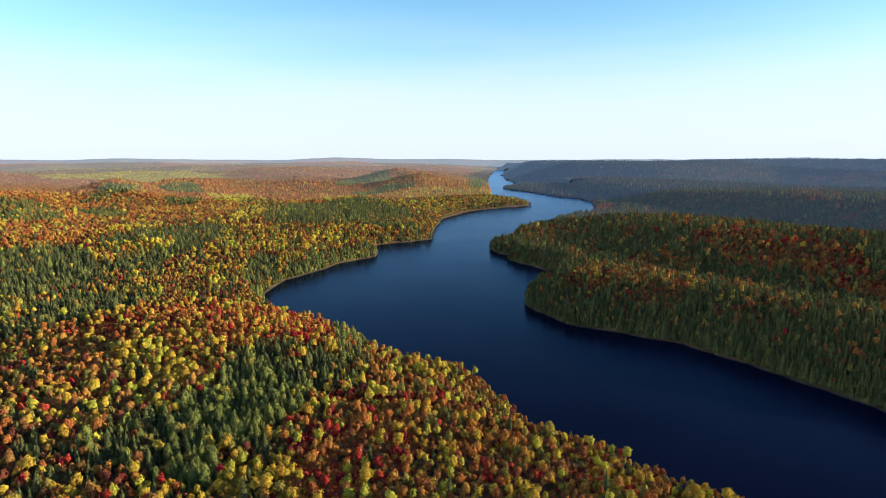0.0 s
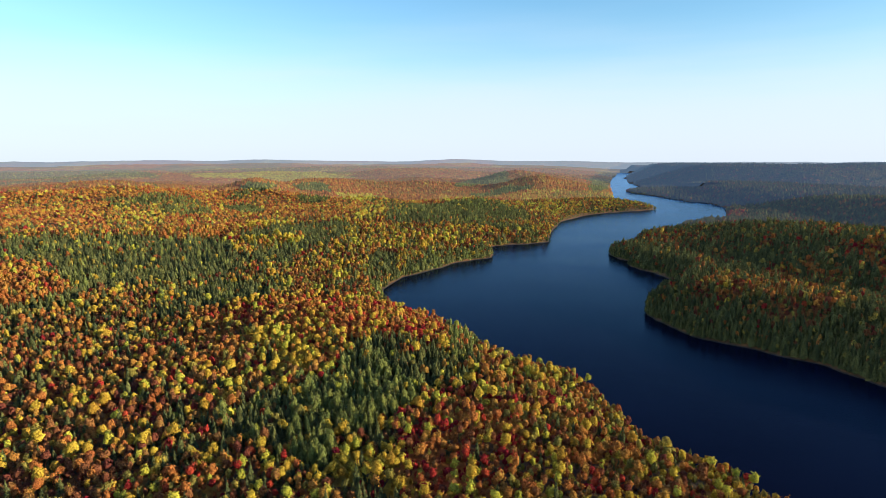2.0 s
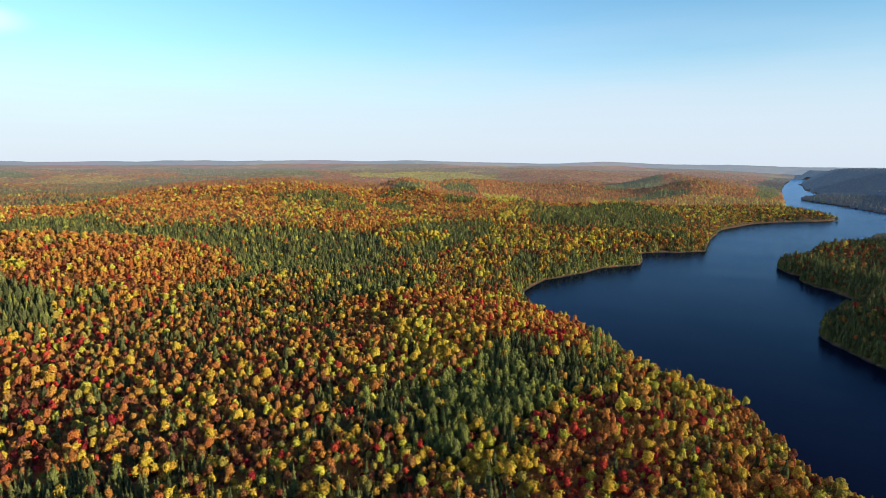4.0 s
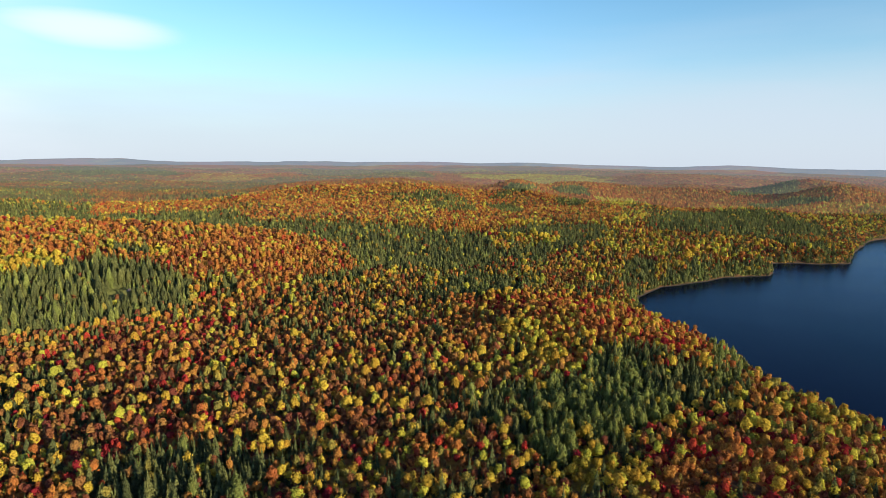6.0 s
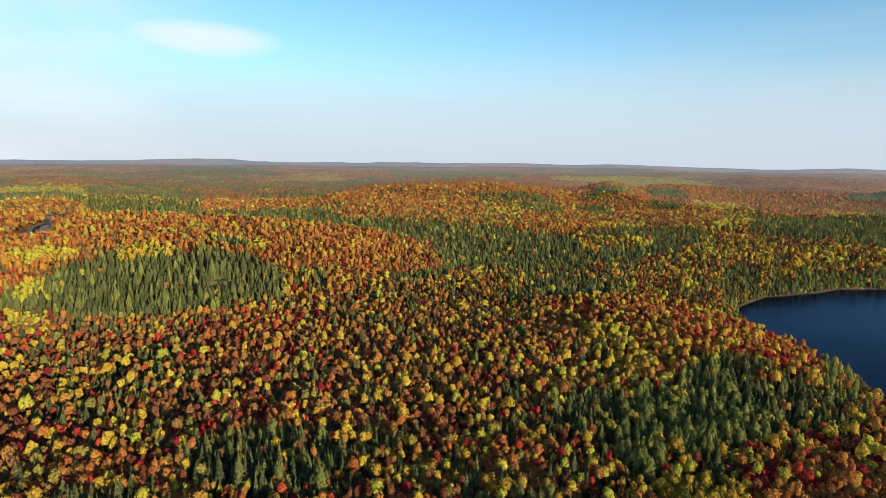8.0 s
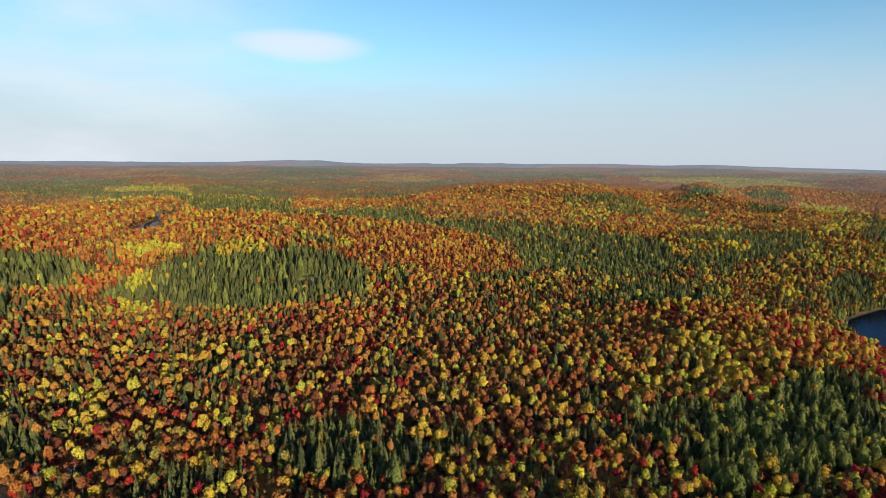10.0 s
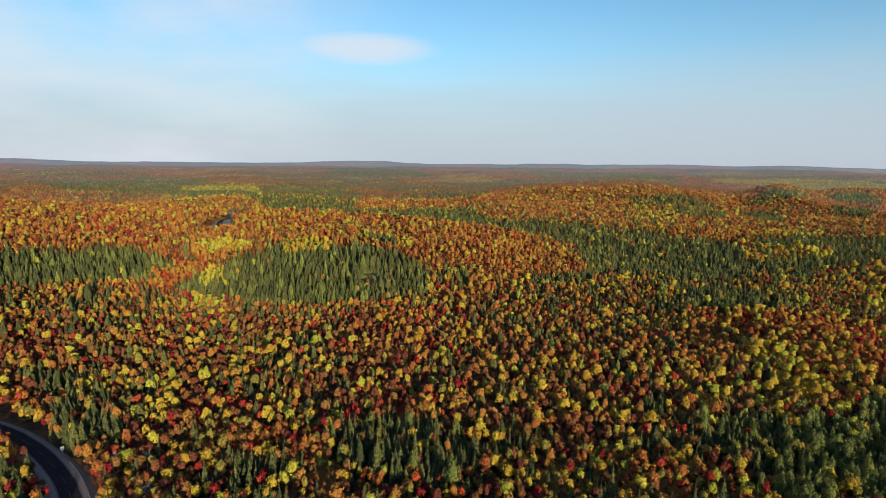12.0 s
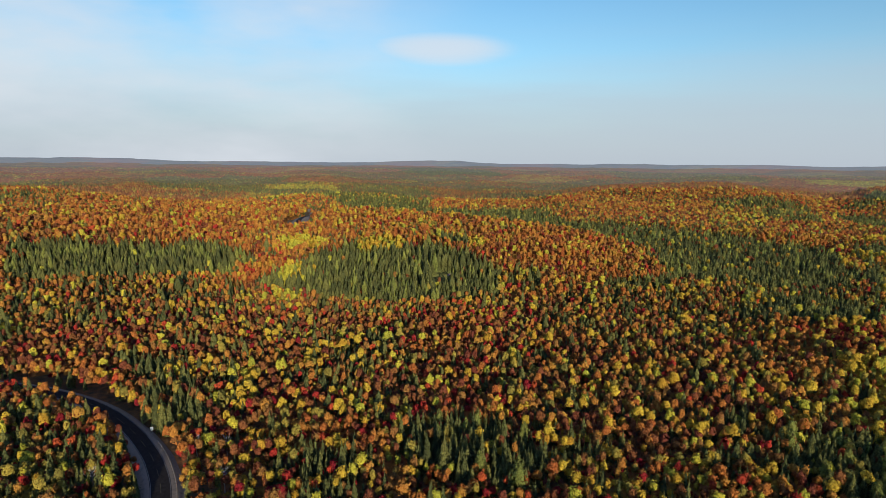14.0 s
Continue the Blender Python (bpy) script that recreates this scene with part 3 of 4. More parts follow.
def dome(rng, radius, middle, tall, sides, rings, rough=0.22):
    """An uneven dome of leaves, open below."""
    vs, fs = [(rng.normal() * 0.15 * radius, rng.normal() * 0.15 * radius, middle + tall * rng.uniform(0.85, 1.1))], []
    turn = rng.uniform(0, 6)
    for k in range(rings):
        ang = (k + 1) / rings * 1.9
        for j in range(sides):
            a = turn + 6.283 * (j + 0.5 * (k % 2) + rng.uniform(-0.25, 0.25)) / sides
            rr = radius * math.sin(ang) * rng.uniform(1 - rough, 1 + rough)
            vs.append((math.cos(a) * rr, math.sin(a) * rr, middle + tall * (math.cos(ang) + rng.uniform(-1, 1) * rough)))
        b = 1 + k * sides
        for j in range(sides):
            j2 = (j + 1) % sides
            if k == 0:
                fs.append((0, b + j, b + j2))
            else:
                fs += [(b - sides + j, b + j, b + j2), (b - sides + j, b + j2, b - sides + j2)]
    return np.array(vs, float), np.array(fs)


def clumpy_crown(rng, radius, middle, tall, sides, rings, tufts, tuft):
    """A crown seen from farther off: a dome with clumps of leaves standing out of it."""
    body = dome(rng, radius, middle, tall, sides, rings, 0.38)
    if not tufts:
        return body
    return join([body, leafy_crown(rng, radius, middle, tall, 8, tufts, tuft, heart=0)])


def ragged_spruce(rng, height, radius, sides, rings):
    """A conifer seen from farther off: a cone with boughs standing out of it in uneven tiers."""
    vs, fs = [(0, 0, height)], []
    turn = rng.uniform(0, 6)
    for k in range(rings):
        t = (k + 1) / rings
        for j in range(sides):
            a = turn + 6.283 * (j + 0.5 * (k % 2) + rng.uniform(-0.2, 0.2)) / sides
            rr = radius * (t ** 0.75) * (1.18 if (j + k) % 2 else 0.78) * rng.uniform(0.8, 1.2)
            vs.append((math.cos(a) * rr, math.sin(a) * rr, height * (1 - 0.93 * t * rng.uniform(0.88, 1.04))))
        b = 1 + k * sides
        for j in range(sides):
            j2 = (j + 1) % sides
            if k == 0:
                fs.append((0, b + j, b + j2))
            else:
                fs += [(b - sides + j, b + j, b + j2), (b - sides + j, b + j2, b - sides + j2)]
    return np.array(vs, float), np.array(fs)


def spruce_crown(rng, height, radius, tiers, boughs, bottom):
    """A pointed crown of drooping boughs in whorls."""
    vs, fs, n = [], [], 0
    for k in range(tiers):
        t = k / (tiers - 1)
        z = bottom + (height - bottom) * (t ** 0.9) * 0.95
        reach = radius * (1 - t) ** 0.72 + 0.1
        turn = rng.uniform(0, 6.283)
        for j in range(boughs):
            a = turn + 6.283 * (j + rng.uniform(-0.25, 0.25)) / boughs
            rr = reach * rng.uniform(0.7, 1.2)
            half = 3.4 / boughs * rr * 0.55 + 0.08
            ux, uy = math.cos(a), math.sin(a)
            rise = (height - bottom) / tiers
            vs += [(0, 0, z + rise * 1.15), (ux * rr * 0.7 - uy * half, uy * rr * 0.7 + ux * half, z - 0.05 * rr), (ux * rr, uy * rr, z - 0.32 * rr),
                   (ux * rr * 0.7 + uy * half, uy * rr * 0.7 - ux * half, z - 0.05 * rr)]
            fs += [(n, n + 1, n + 2), (n, n + 2, n + 3)]
            n += 4
    return np.array(vs), np.array(fs)


def full_spruce(rng, height, radius, tiers, boughs, bottom):
    """A spruce with a dense heart under its boughs."""
    return join([spruce_crown(rng, height, radius, tiers, boughs, bottom), cone_crown(rng, height * 0.95, radius * 0.72, 6, bottom + 0.3, 1)])


def cone_crown(rng, height, radius, sides, bottom, rings=1):
    a = np.linspace(0, 6.283, sides, endpoint=False) + rng.uniform(0, 6)
    vs, fs = [(rng.uniform(-0.1, 0.1) * radius, rng.uniform(-0.1, 0.1) * radius, height)], []
    for k in range(rings):
        t = (k + 1) / rings
        rr = radius * (t ** 0.8) * rng.uniform(0.75, 1.2, sides)
        vs += [(math.cos(q) * w, math.sin(q) * w, height - (height - bottom) * t * rng.uniform(0.92, 1.05)) for q, w in zip(a, rr)]
        b = 1 + k * sides
        for j in range(sides):
            j2 = (j + 1) % sides
            if k == 0:
                fs.append((0, b + j, b + j2))
            else:
                fs += [(b - sides + j, b + j, b + j2), (b - sides + j, b + j2, b - sides + j2)]
    return np.array(vs, float), np.array(fs)


def limb(rng, a, b, ra, rb, sides=5):
    a, b = np.array(a, float), np.array(b, float)
    w = (b - a) / np.linalg.norm(b - a)
    u = np.cross(w, (0.3, 0.9, 0.1))
    u /= np.linalg.norm(u)
    q = np.cross(w, u)
    ang = np.linspace(0, 6.283, sides, endpoint=False)[:, None]
    ring = np.cos(ang) * u + np.sin(ang) * q
    v = np.concatenate([a + ring * ra, b + ring * rb])
    f = []
    for j in range(sides):
        k = (j + 1) % sides
        f += [(j, k, sides + k), (j, sides + k, sides + j)]
    return v, np.array(f)


def trunk_shape(rng, height, crown_from, spread, girth, limbs):
    bend = rng.uniform(-0.25, 0.25, (3, 2))
    stops = [(0, 0, -0.8), (*bend[0], crown_from * 0.6), (*(bend[0] + bend[1]), crown_from * 1.15), (*(bend.sum(0)), height * 0.9)]
    size = [girth, girth * 0.78, girth * 0.6, girth * 0.12]
    pieces = [limb(rng, stops[k], stops[k + 1], size[k], size[k + 1], 6) for k in range(3)]
    for k in range(limbs):
        a, z = rng.uniform(0, 6.283), crown_from * rng.uniform(0.85, 1.4)
        out = spread * rng.uniform(0.5, 0.8)
        pieces.append(limb(rng, (bend[0][0], bend[0][1], z), (math.cos(a) * out, math.sin(a) * out, z + out * rng.uniform(0.7, 1.3)), girth * 0.4, girth * 0.08, 4))
    return join(pieces)


# ---- the forest: which tree grows where ----
# weights of yellow, lime, orange, red, rust, olive, spruce, pine
MIXES = {
    "bright": (24, 8, 36, 8, 13, 6, 5, 0), "rusty": (4, 2, 19, 12, 46, 6, 11, 0), "orange": (4, 2, 50, 5, 31, 5, 3, 0), "blaze": (3, 2, 62, 7, 24, 2, 0, 0),
    "gold": (66, 16, 10, 1, 3, 4, 0, 0), "limey": (26, 40, 7, 0, 3, 12, 12, 0), "lemon": (30, 66, 2, 0, 0, 2, 0, 0), "mixed": (6, 3, 21, 3, 27, 12, 28, 0),
    "mellow_gold": (14, 6, 19, 2, 17, 20, 22, 0), "green": (3, 3, 4, 1, 6, 9, 62, 12), "conifer": (0.6, 0.4, 0.6, 0, 0.6, 2, 84, 12), "hillside": (0, 0.3, 0, 0, 0.4, 0.6, 74, 24),
    "pines": (1, 1.5, 0.5, 0.3, 0, 2, 10, 84), "spruce_stand": (3, 1, 4, 1, 3, 3, 82, 3), "spruces": (9, 4, 9, 7, 18, 9, 44, 0), "evergreen": (0, 0, 3, 0.5, 9, 4, 83, 0),
    "faded": (1, 0, 15, 3, 26, 10, 45, 0), "flame": (1, 0, 26, 14, 34, 5, 20, 0), "inner_bend": (7, 3, 9, 10, 13, 24, 34, 0), "far_orange": (3, 1, 30, 5, 40, 10, 11, 0),
    "amber": (9, 4, 36, 6, 25, 15, 5, 0), "golden": (34, 15, 15, 4, 11, 9, 12, 0), "speckled": (10, 3, 24, 5, 36, 8, 14, 0), "crest": (12, 2, 52, 24, 8, 2, 0, 0),
    "ember": (8, 2, 44, 32, 8, 5, 1, 0),
}
STANDS = []


def stand(mix, *outline):
    """A stand of trees of one mix, within an outline on the ground in metres."""
    STANDS.append((mix, np.array(outline, float)))


stand("amber", (-95, 424), (-48, 357), (16, 297), (63, 234), (101, 188), (38, 172), (-40, 168), (-62, 213), (-42, 252))
stand("golden", (-227, 289), (-176, 301), (-125, 256), (-117, 213), (-81, 169), (-138, 169))
stand("speckled", (-287, 238), (-242, 321), (-168, 313), (-120, 216), (-88, 146), (-151, 95), (-223, 131), (-277, 186))
stand("orange", (-1865, 2498), (-966, 2641), (-500, 1562), (-328, 886), (-519, 920), (-662, 874))
stand("far_orange", (-1304, 3579), (244, 4526), (86, 1941), (-299, 1703), (-488, 1626), (-733, 2002))
stand("mellow_gold", (-319, 860), (-257, 845), (-145, 815), (-110, 787), (-136, 622), (-161, 540), (-197, 496), (-243, 511), (-265, 658))
stand("crest", (-229, 375), (-192, 401), (-96, 432), (-51, 350), (-75, 308), (-114, 297), (-137, 302), (-233, 322), (-244, 338))
stand("orange", (-662, 874), (-531, 909), (-406, 743), (-396, 632), (-503, 661))
stand("conifer", (-452, 591), (-384, 567), (-326, 553), (-299, 635), (-273, 618), (-262, 532), (-301, 509), (-290, 465), (-306, 428), (-331, 427))
stand("green", (-303, 400), (-291, 445), (-256, 469), (-209, 429), (-217, 374), (-237, 338), (-258, 329))
stand("conifer", (-374, 782), (-369, 861), (-320, 851), (-277, 724), (-265, 635), (-288, 611), (-363, 618), (-415, 720), (-428, 844))
stand("gold", (-382, 662), (-315, 685), (-291, 630), (-358, 619))
stand("gold", (-514, 896), (-410, 859), (-406, 785), (-441, 766))
stand("green", (-746, 990), (-723, 1068), (-607, 948), (-679, 898))
stand("conifer", (-701, 1115), (-665, 1185), (-544, 1020), (-575, 988))
stand("conifer", (-159, 532), (-146, 642), (-86, 716), (-77, 684), (-131, 598), (-150, 539))
stand("conifer", (-200, 615), (-169, 609), (-153, 530), (-176, 507))
stand("conifer", (-269, 887), (-201, 931), (-38, 894), (-27, 822), (-52, 833), (-120, 861), (-239, 870))
stand("conifer", (-344, 1179), (-204, 1481), (-104, 1291), (-43, 1019), (-127, 913), (-269, 887))
stand("mellow_gold", (-161, 1356), (63, 1424), (181, 1383), (94, 1288), (-15, 1092), (-97, 1199))
stand("limey", (-596, 1542), (-488, 1626), (-432, 1308), (-469, 1272))
stand("limey", (-373, 1037), (-307, 985), (-294, 887), (-330, 901))
# spruces added to darken this hill's west slope the way its shade does
stand("conifer", (-733, 1167), (-768, 1298), (-772, 1362), (-733, 1412), (-692, 1331), (-722, 1270))
stand("conifer", (-787, 1620), (-743, 1774), (-603, 1521), (-733, 1552))
stand("conifer", (-633, 1325), (-596, 1402), (-518, 1272), (-611, 1288))
stand("limey", (-1828, 2690), (-1358, 3147), (-989, 2705), (-1276, 2505), (-1679, 2434))
# this stand and the next imitate shaded west faces with dark spruces
stand("conifer", (-386, 2090), (-396, 2899), (-212, 2379), (-195, 2311), (-362, 2066))
stand("conifer", (-278, 1777), (-193, 1949), (-99, 1946), (-98, 1855), (-214, 1674))
stand("conifer", (114, 2877), (194, 2842), (153, 2037), (83, 1783))
stand("mellow_gold", (-39, 1729), (144, 1963), (135, 1669), (-5, 1467))
stand("green", (-2987, -126), (-2655, 345), (-1608, 530), (-1521, 692), (-1087, 448), (-1168, 330), (-1638, 213), (-2103, -88))
stand("conifer", (-1456, 283), (-1255, 343), (-884, 509), (-812, 555), (-766, 524), (-666, 277), (-1067, 302))
stand("conifer", (-4022, 1402), (-3898, 1855), (-3076, 1721), (-2858, 1173))
stand("limey", (-2257, 276), (-2004, 510), (-1548, 395), (-1887, 259))
stand("green", (-3383, 2792), (-2673, 3305), (-1799, 2394), (-2571, 2207))
stand("orange", (-1261, 905), (-2063, 1719), (-2106, 2114), (-928, 1220), (-817, 1212), (-840, 1021), (-693, 751), (-763, 685), (-817, 586))
stand("green", (-881, 991), (-750, 1114), (-712, 1080), (-798, 933))
stand("conifer", (-1230, 330), (-1323, 477), (-1026, 428), (-929, 552), (-733, 546), (-588, 490), (-540, 367), (-654, 302), (-828, 221))
stand("conifer", (-739, 550), (-643, 622), (-515, 652), (-401, 650), (-292, 495), (-349, 379), (-449, 442), (-533, 444))
stand("conifer", (-437, 431), (-380, 445), (-333, 329), (-337, 302), (-357, 297))
stand("conifer", (-286, 386), (-258, 449), (-216, 402), (-237, 334))
stand("blaze", (-716, 191), (-627, 262), (-571, 321), (-500, 339), (-495, 444), (-356, 372), (-350, 291), (-373, 248), (-401, 221), (-452, 169), (-511, 135))
stand("blaze", (-732, -116), (-676, 53), (-566, 78), (-518, 37), (-594, -94))
stand("orange", (-1136, -182), (-1554, 115), (-1006, 135), (-572, 248), (-513, 351), (-456, 199), (-689, 53), (-763, -122))
stand("conifer", (-1194, 335), (-1351, 503), (-996, 427), (-940, 637), (-729, 547), (-893, 489), (-714, 261))
stand("green", (-2014, 562), (-1996, 805), (-1672, 750), (-1441, 403))
stand("green", (-3237, 238), (-2610, 459), (-2460, 410), (-2663, 196))
stand("conifer", (-3282, 1180), (-3266, 1689), (-2701, 1599), (-2799, 1189))
stand("green", (-1956, 327), (-1256, 280), (-1541, 204))
stand("hillside", (-563, -90), (-550, -40), (-521, 29), (-474, 59), (-462, 62), (-465, 36), (-487, -12), (-516, -83))
stand("hillside", (-430, 52), (-452, 104), (-468, 135), (-430, 188), (-396, 211), (-378, 211), (-355, 243), (-338, 235), (-354, 156), (-397, 84))
stand("hillside", (-569, -124), (-562, -77), (-484, 56), (-465, 58), (-484, 10), (-505, -78), (-518, -114))
stand("ember", (-461, 36), (-467, 65), (-453, 91), (-441, 73), (-439, 49))
stand("lemon", (-505, 79), (-546, 109), (-505, 125), (-468, 103), (-477, 76))
stand("lemon", (-424, 68), (-449, 82), (-436, 90), (-414, 86))
stand("lemon", (-407, 63), (-401, 77), (-390, 77), (-396, 63))
stand("limey", (-505, 215), (-436, 245), (-409, 220), (-445, 201))
stand("gold", (-517, 155), (-457, 179), (-436, 166), (-452, 132))
stand("conifer", (-481, 217), (-436, 226), (-421, 214), (-449, 205))
stand("spruces", (-376, 220), (-365, 252), (-337, 234), (-342, 205))
stand("gold", (-178, 300), (-149, 301), (-121, 278), (-115, 262), (-127, 260), (-148, 282), (-163, 278))
stand("gold", (-84, 200), (-65, 192), (-51, 185), (-40, 168), (-81, 169), (-72, 178))
stand("pines", (-121, 248), (-106, 253), (-107, 277), (-88, 279), (-57, 249), (-58, 234), (-69, 214), (-74, 197), (-83, 198), (-74, 178), (-78, 172), (-89, 176), (-104, 196), (-108, 218))
stand("spruce_stand", (-114, 296), (-102, 304), (-74, 301), (-39, 287), (-38, 260), (-57, 249), (-87, 276), (-107, 277))
stand("green", (-135, 203), (-126, 232), (-119, 243), (-90, 175), (-112, 184), (-127, 188))
stand("pines", (-74, 403), (-48, 352), (-40, 291), (-52, 285), (-63, 326))
stand("pines", (-167, 494), (-148, 509), (-131, 471), (-135, 435), (-155, 457))
stand("ember", (-55, 218), (-21, 235), (-6, 216), (-12, 178), (-41, 174), (-56, 189))
stand("spruce_stand", (-196, 80), (-185, 111), (-155, 123), (-139, 100), (-158, 83), (-178, 76))
stand("spruces", (-315, 62), (-316, 106), (-265, 112), (-241, 79), (-264, 55))
stand("gold", (-287, 4), (-272, 36), (-248, 37), (-262, 5))
stand("spruce_stand", (-273, -13), (-255, 7), (-228, 18), (-232, -2), (-242, -11))
stand("spruces", (-317, -24), (-282, 23), (-245, 39), (-233, 19), (-267, -6))
stand("inner_bend", (-277, -61), (-261, -36), (-228, -20), (-181, -10), (-195, -43))
stand("spruces", (-301, -40), (-254, -8), (-237, -6), (-267, -25))
stand("faded", (130, 522), (212, 613), (231, 518), (189, 414), (153, 392), (126, 403), (95, 451))
stand("flame", (269, 622), (312, 637), (342, 573), (353, 506), (329, 427), (312, 404), (285, 435), (292, 484), (263, 522), (257, 593))
stand("faded", (537, 1226), (591, 1171), (568, 1124), (530, 1183))
stand("faded", (661, 1157), (1233, 1934), (648, 956), (598, 1009))
stand("faded", (1370, 2257), (1600, 2162), (1556, 2098), (1369, 2184))
stand("flame", (333, 1328), (373, 1310), (342, 1193), (314, 1224))
stand("faded", (99, 885), (177, 887), (153, 767), (106, 750))


def inside(x, y, outline):
    """Whether places lie within an outline."""
    odd = np.zeros(x.shape, bool)
    for (ax, ay), (bx, by) in zip(outline, np.roll(outline, -1, 0)):
        if ay != by:
            odd ^= ((ay > y) != (by > y)) & (x < (bx - ax) * (y - ay) / (by - ay) + ax)
    return odd


def stand_mix(x, y):
    """The weights of the kinds of tree at each place."""
    r, b = np.hypot(x, y), np.degrees(np.arctan2(-x, y))
    n1, n2 = fbm(x, y, 140, 41), fbm(x, y, 60, 47)
    far = fbm(x, y, 420, 53)
    table = {k: np.array(v, float) / sum(v) for k, v in MIXES.items()}
    w = np.zeros((len(x), 8))

    def lay(name, k):
        nonlocal w
        k = np.clip(k, 0, 1)[:, None]
        w = w * (1 - k) + table[name] * k

    w[:] = table["mixed"]
    lay("bright", smooth(36, 26, b) * smooth(430, 380, r) * (x < 130))
    lay("rusty", smooth(36, 48, b) * smooth(420, 370, r))
    front, back = np.interp(b, PLATEAU_B, PLATEAU_FRONT), np.interp(b, PLATEAU_B, PLATEAU_BACK)
    lay("orange", (b > 45) * smooth(front - 20, front + 60, r) * smooth(back + 150, back, r) * 0.95)
    ff = smooth(900, 1300, r)
    lay("orange", ff * smooth(-0.1, 0.25, far + 0.3 * n1))
    lay("conifer", ff * smooth(0.05, 0.3, -far + 0.3 * n1) * 0.5)
    lay("spruces", smooth(0.38, 0.5, n1 - 0.5 * n2) * 0.7 * smooth(1000, 600, r))
    lay("limey", smooth(0.25, 0.42, fbm(x, y, 240, 73)) * smooth(900, 1300, r) * 0.4)
    lay("evergreen", east_bank(x, y) * 1.0)
    # the edges of the stands are ragged, the more so farther off
    reach = 1.5 + 0.007 * r
    sx = x + reach * (fbm(x, y, 34, 89, 3) + 0.6 * fbm(x, y, 150, 95, 2))
    sy = y + reach * (fbm(x, y, 34, 97, 3) + 0.6 * fbm(x, y, 150, 99, 2))
    for name, outline in STANDS:
        lo, hi = outline.min(0), outline.max(0)
        m = np.flatnonzero((sx > lo[0]) & (sx < hi[0]) & (sy > lo[1]) & (sy < hi[1]))
        if len(m):
            m = m[inside(sx[m], sy[m], outline)]
            w[m] = w[m] * 0.04 + table[name] * 0.96
    # farther off, part of the yellow weight goes to olive, lime and orange
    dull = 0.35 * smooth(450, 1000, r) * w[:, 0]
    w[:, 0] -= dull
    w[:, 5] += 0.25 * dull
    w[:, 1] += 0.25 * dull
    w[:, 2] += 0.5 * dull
    # trees of a kind stand in small clumps
    for k in range(8):
        w[:, k] *= np.exp(1.5 * fbm(x, y, 13, 61 + 7 * k, 2))
    return w


def scatter(cell, r0, r1, b0, b1, seed):
    """Jittered places of trees in a ring."""
    rng = np.random.default_rng(seed)
    g = np.arange(-r1, r1 + cell, cell)
    gx, gy = np.meshgrid(g, g)
    gx = gx + (np.arange(len(g)) % 2)[:, None] * cell / 2
    gx, gy = gx.ravel(), gy.ravel()
    r, b = np.hypot(gx, gy), np.degrees(np.arctan2(-gx, gy))
    ok = (r >= r0 - cell) & (r < r1 + cell) & (b > b0) & (b < b1)
    gx, gy = gx[ok], gy[ok]
    x = gx + rng.uniform(-0.42, 0.42, len(gx)) * cell
    y = gy + rng.uniform(-0.42, 0.42, len(gx)) * cell
    r = np.hypot(x, y)
    ok = (r >= r0) & (r < r1)
    x, y = x[ok], y[ok]
    s = shore_distance(x, y)
    ok = s > 0.5
    x, y, s = x[ok], y[ok], s[ok]
    if r0 < 1100:
        ok = road_clear(x, y) > 6.6 + 7 * smooth(560, 640, np.hypot(x, y))
        x, y, s = x[ok], y[ok], s[ok]
    if r0 < 500 < r1:
        ok = ((x + 383) / 11) ** 2 + ((y - 178) / 8) ** 2 > 1
        x, y, s = x[ok], y[ok], s[ok]
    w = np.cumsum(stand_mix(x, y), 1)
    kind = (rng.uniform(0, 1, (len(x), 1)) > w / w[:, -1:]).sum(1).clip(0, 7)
    size = rng.normal(0.95, 0.24, len(x)).clip(0.5, 1.55) * (0.82 + 0.18 * smooth(0, 25, s))
    # the tall spruces of the hillside
    tall = (kind >= 6) & (np.hypot(x, y) > 370) & (np.hypot(x, y) < 600) & (np.degrees(np.arctan2(-x, y)) > 57)
    return x, y, land_height(x, y, s), kind, size * np.where(tall, 1.15, 1.0), rng


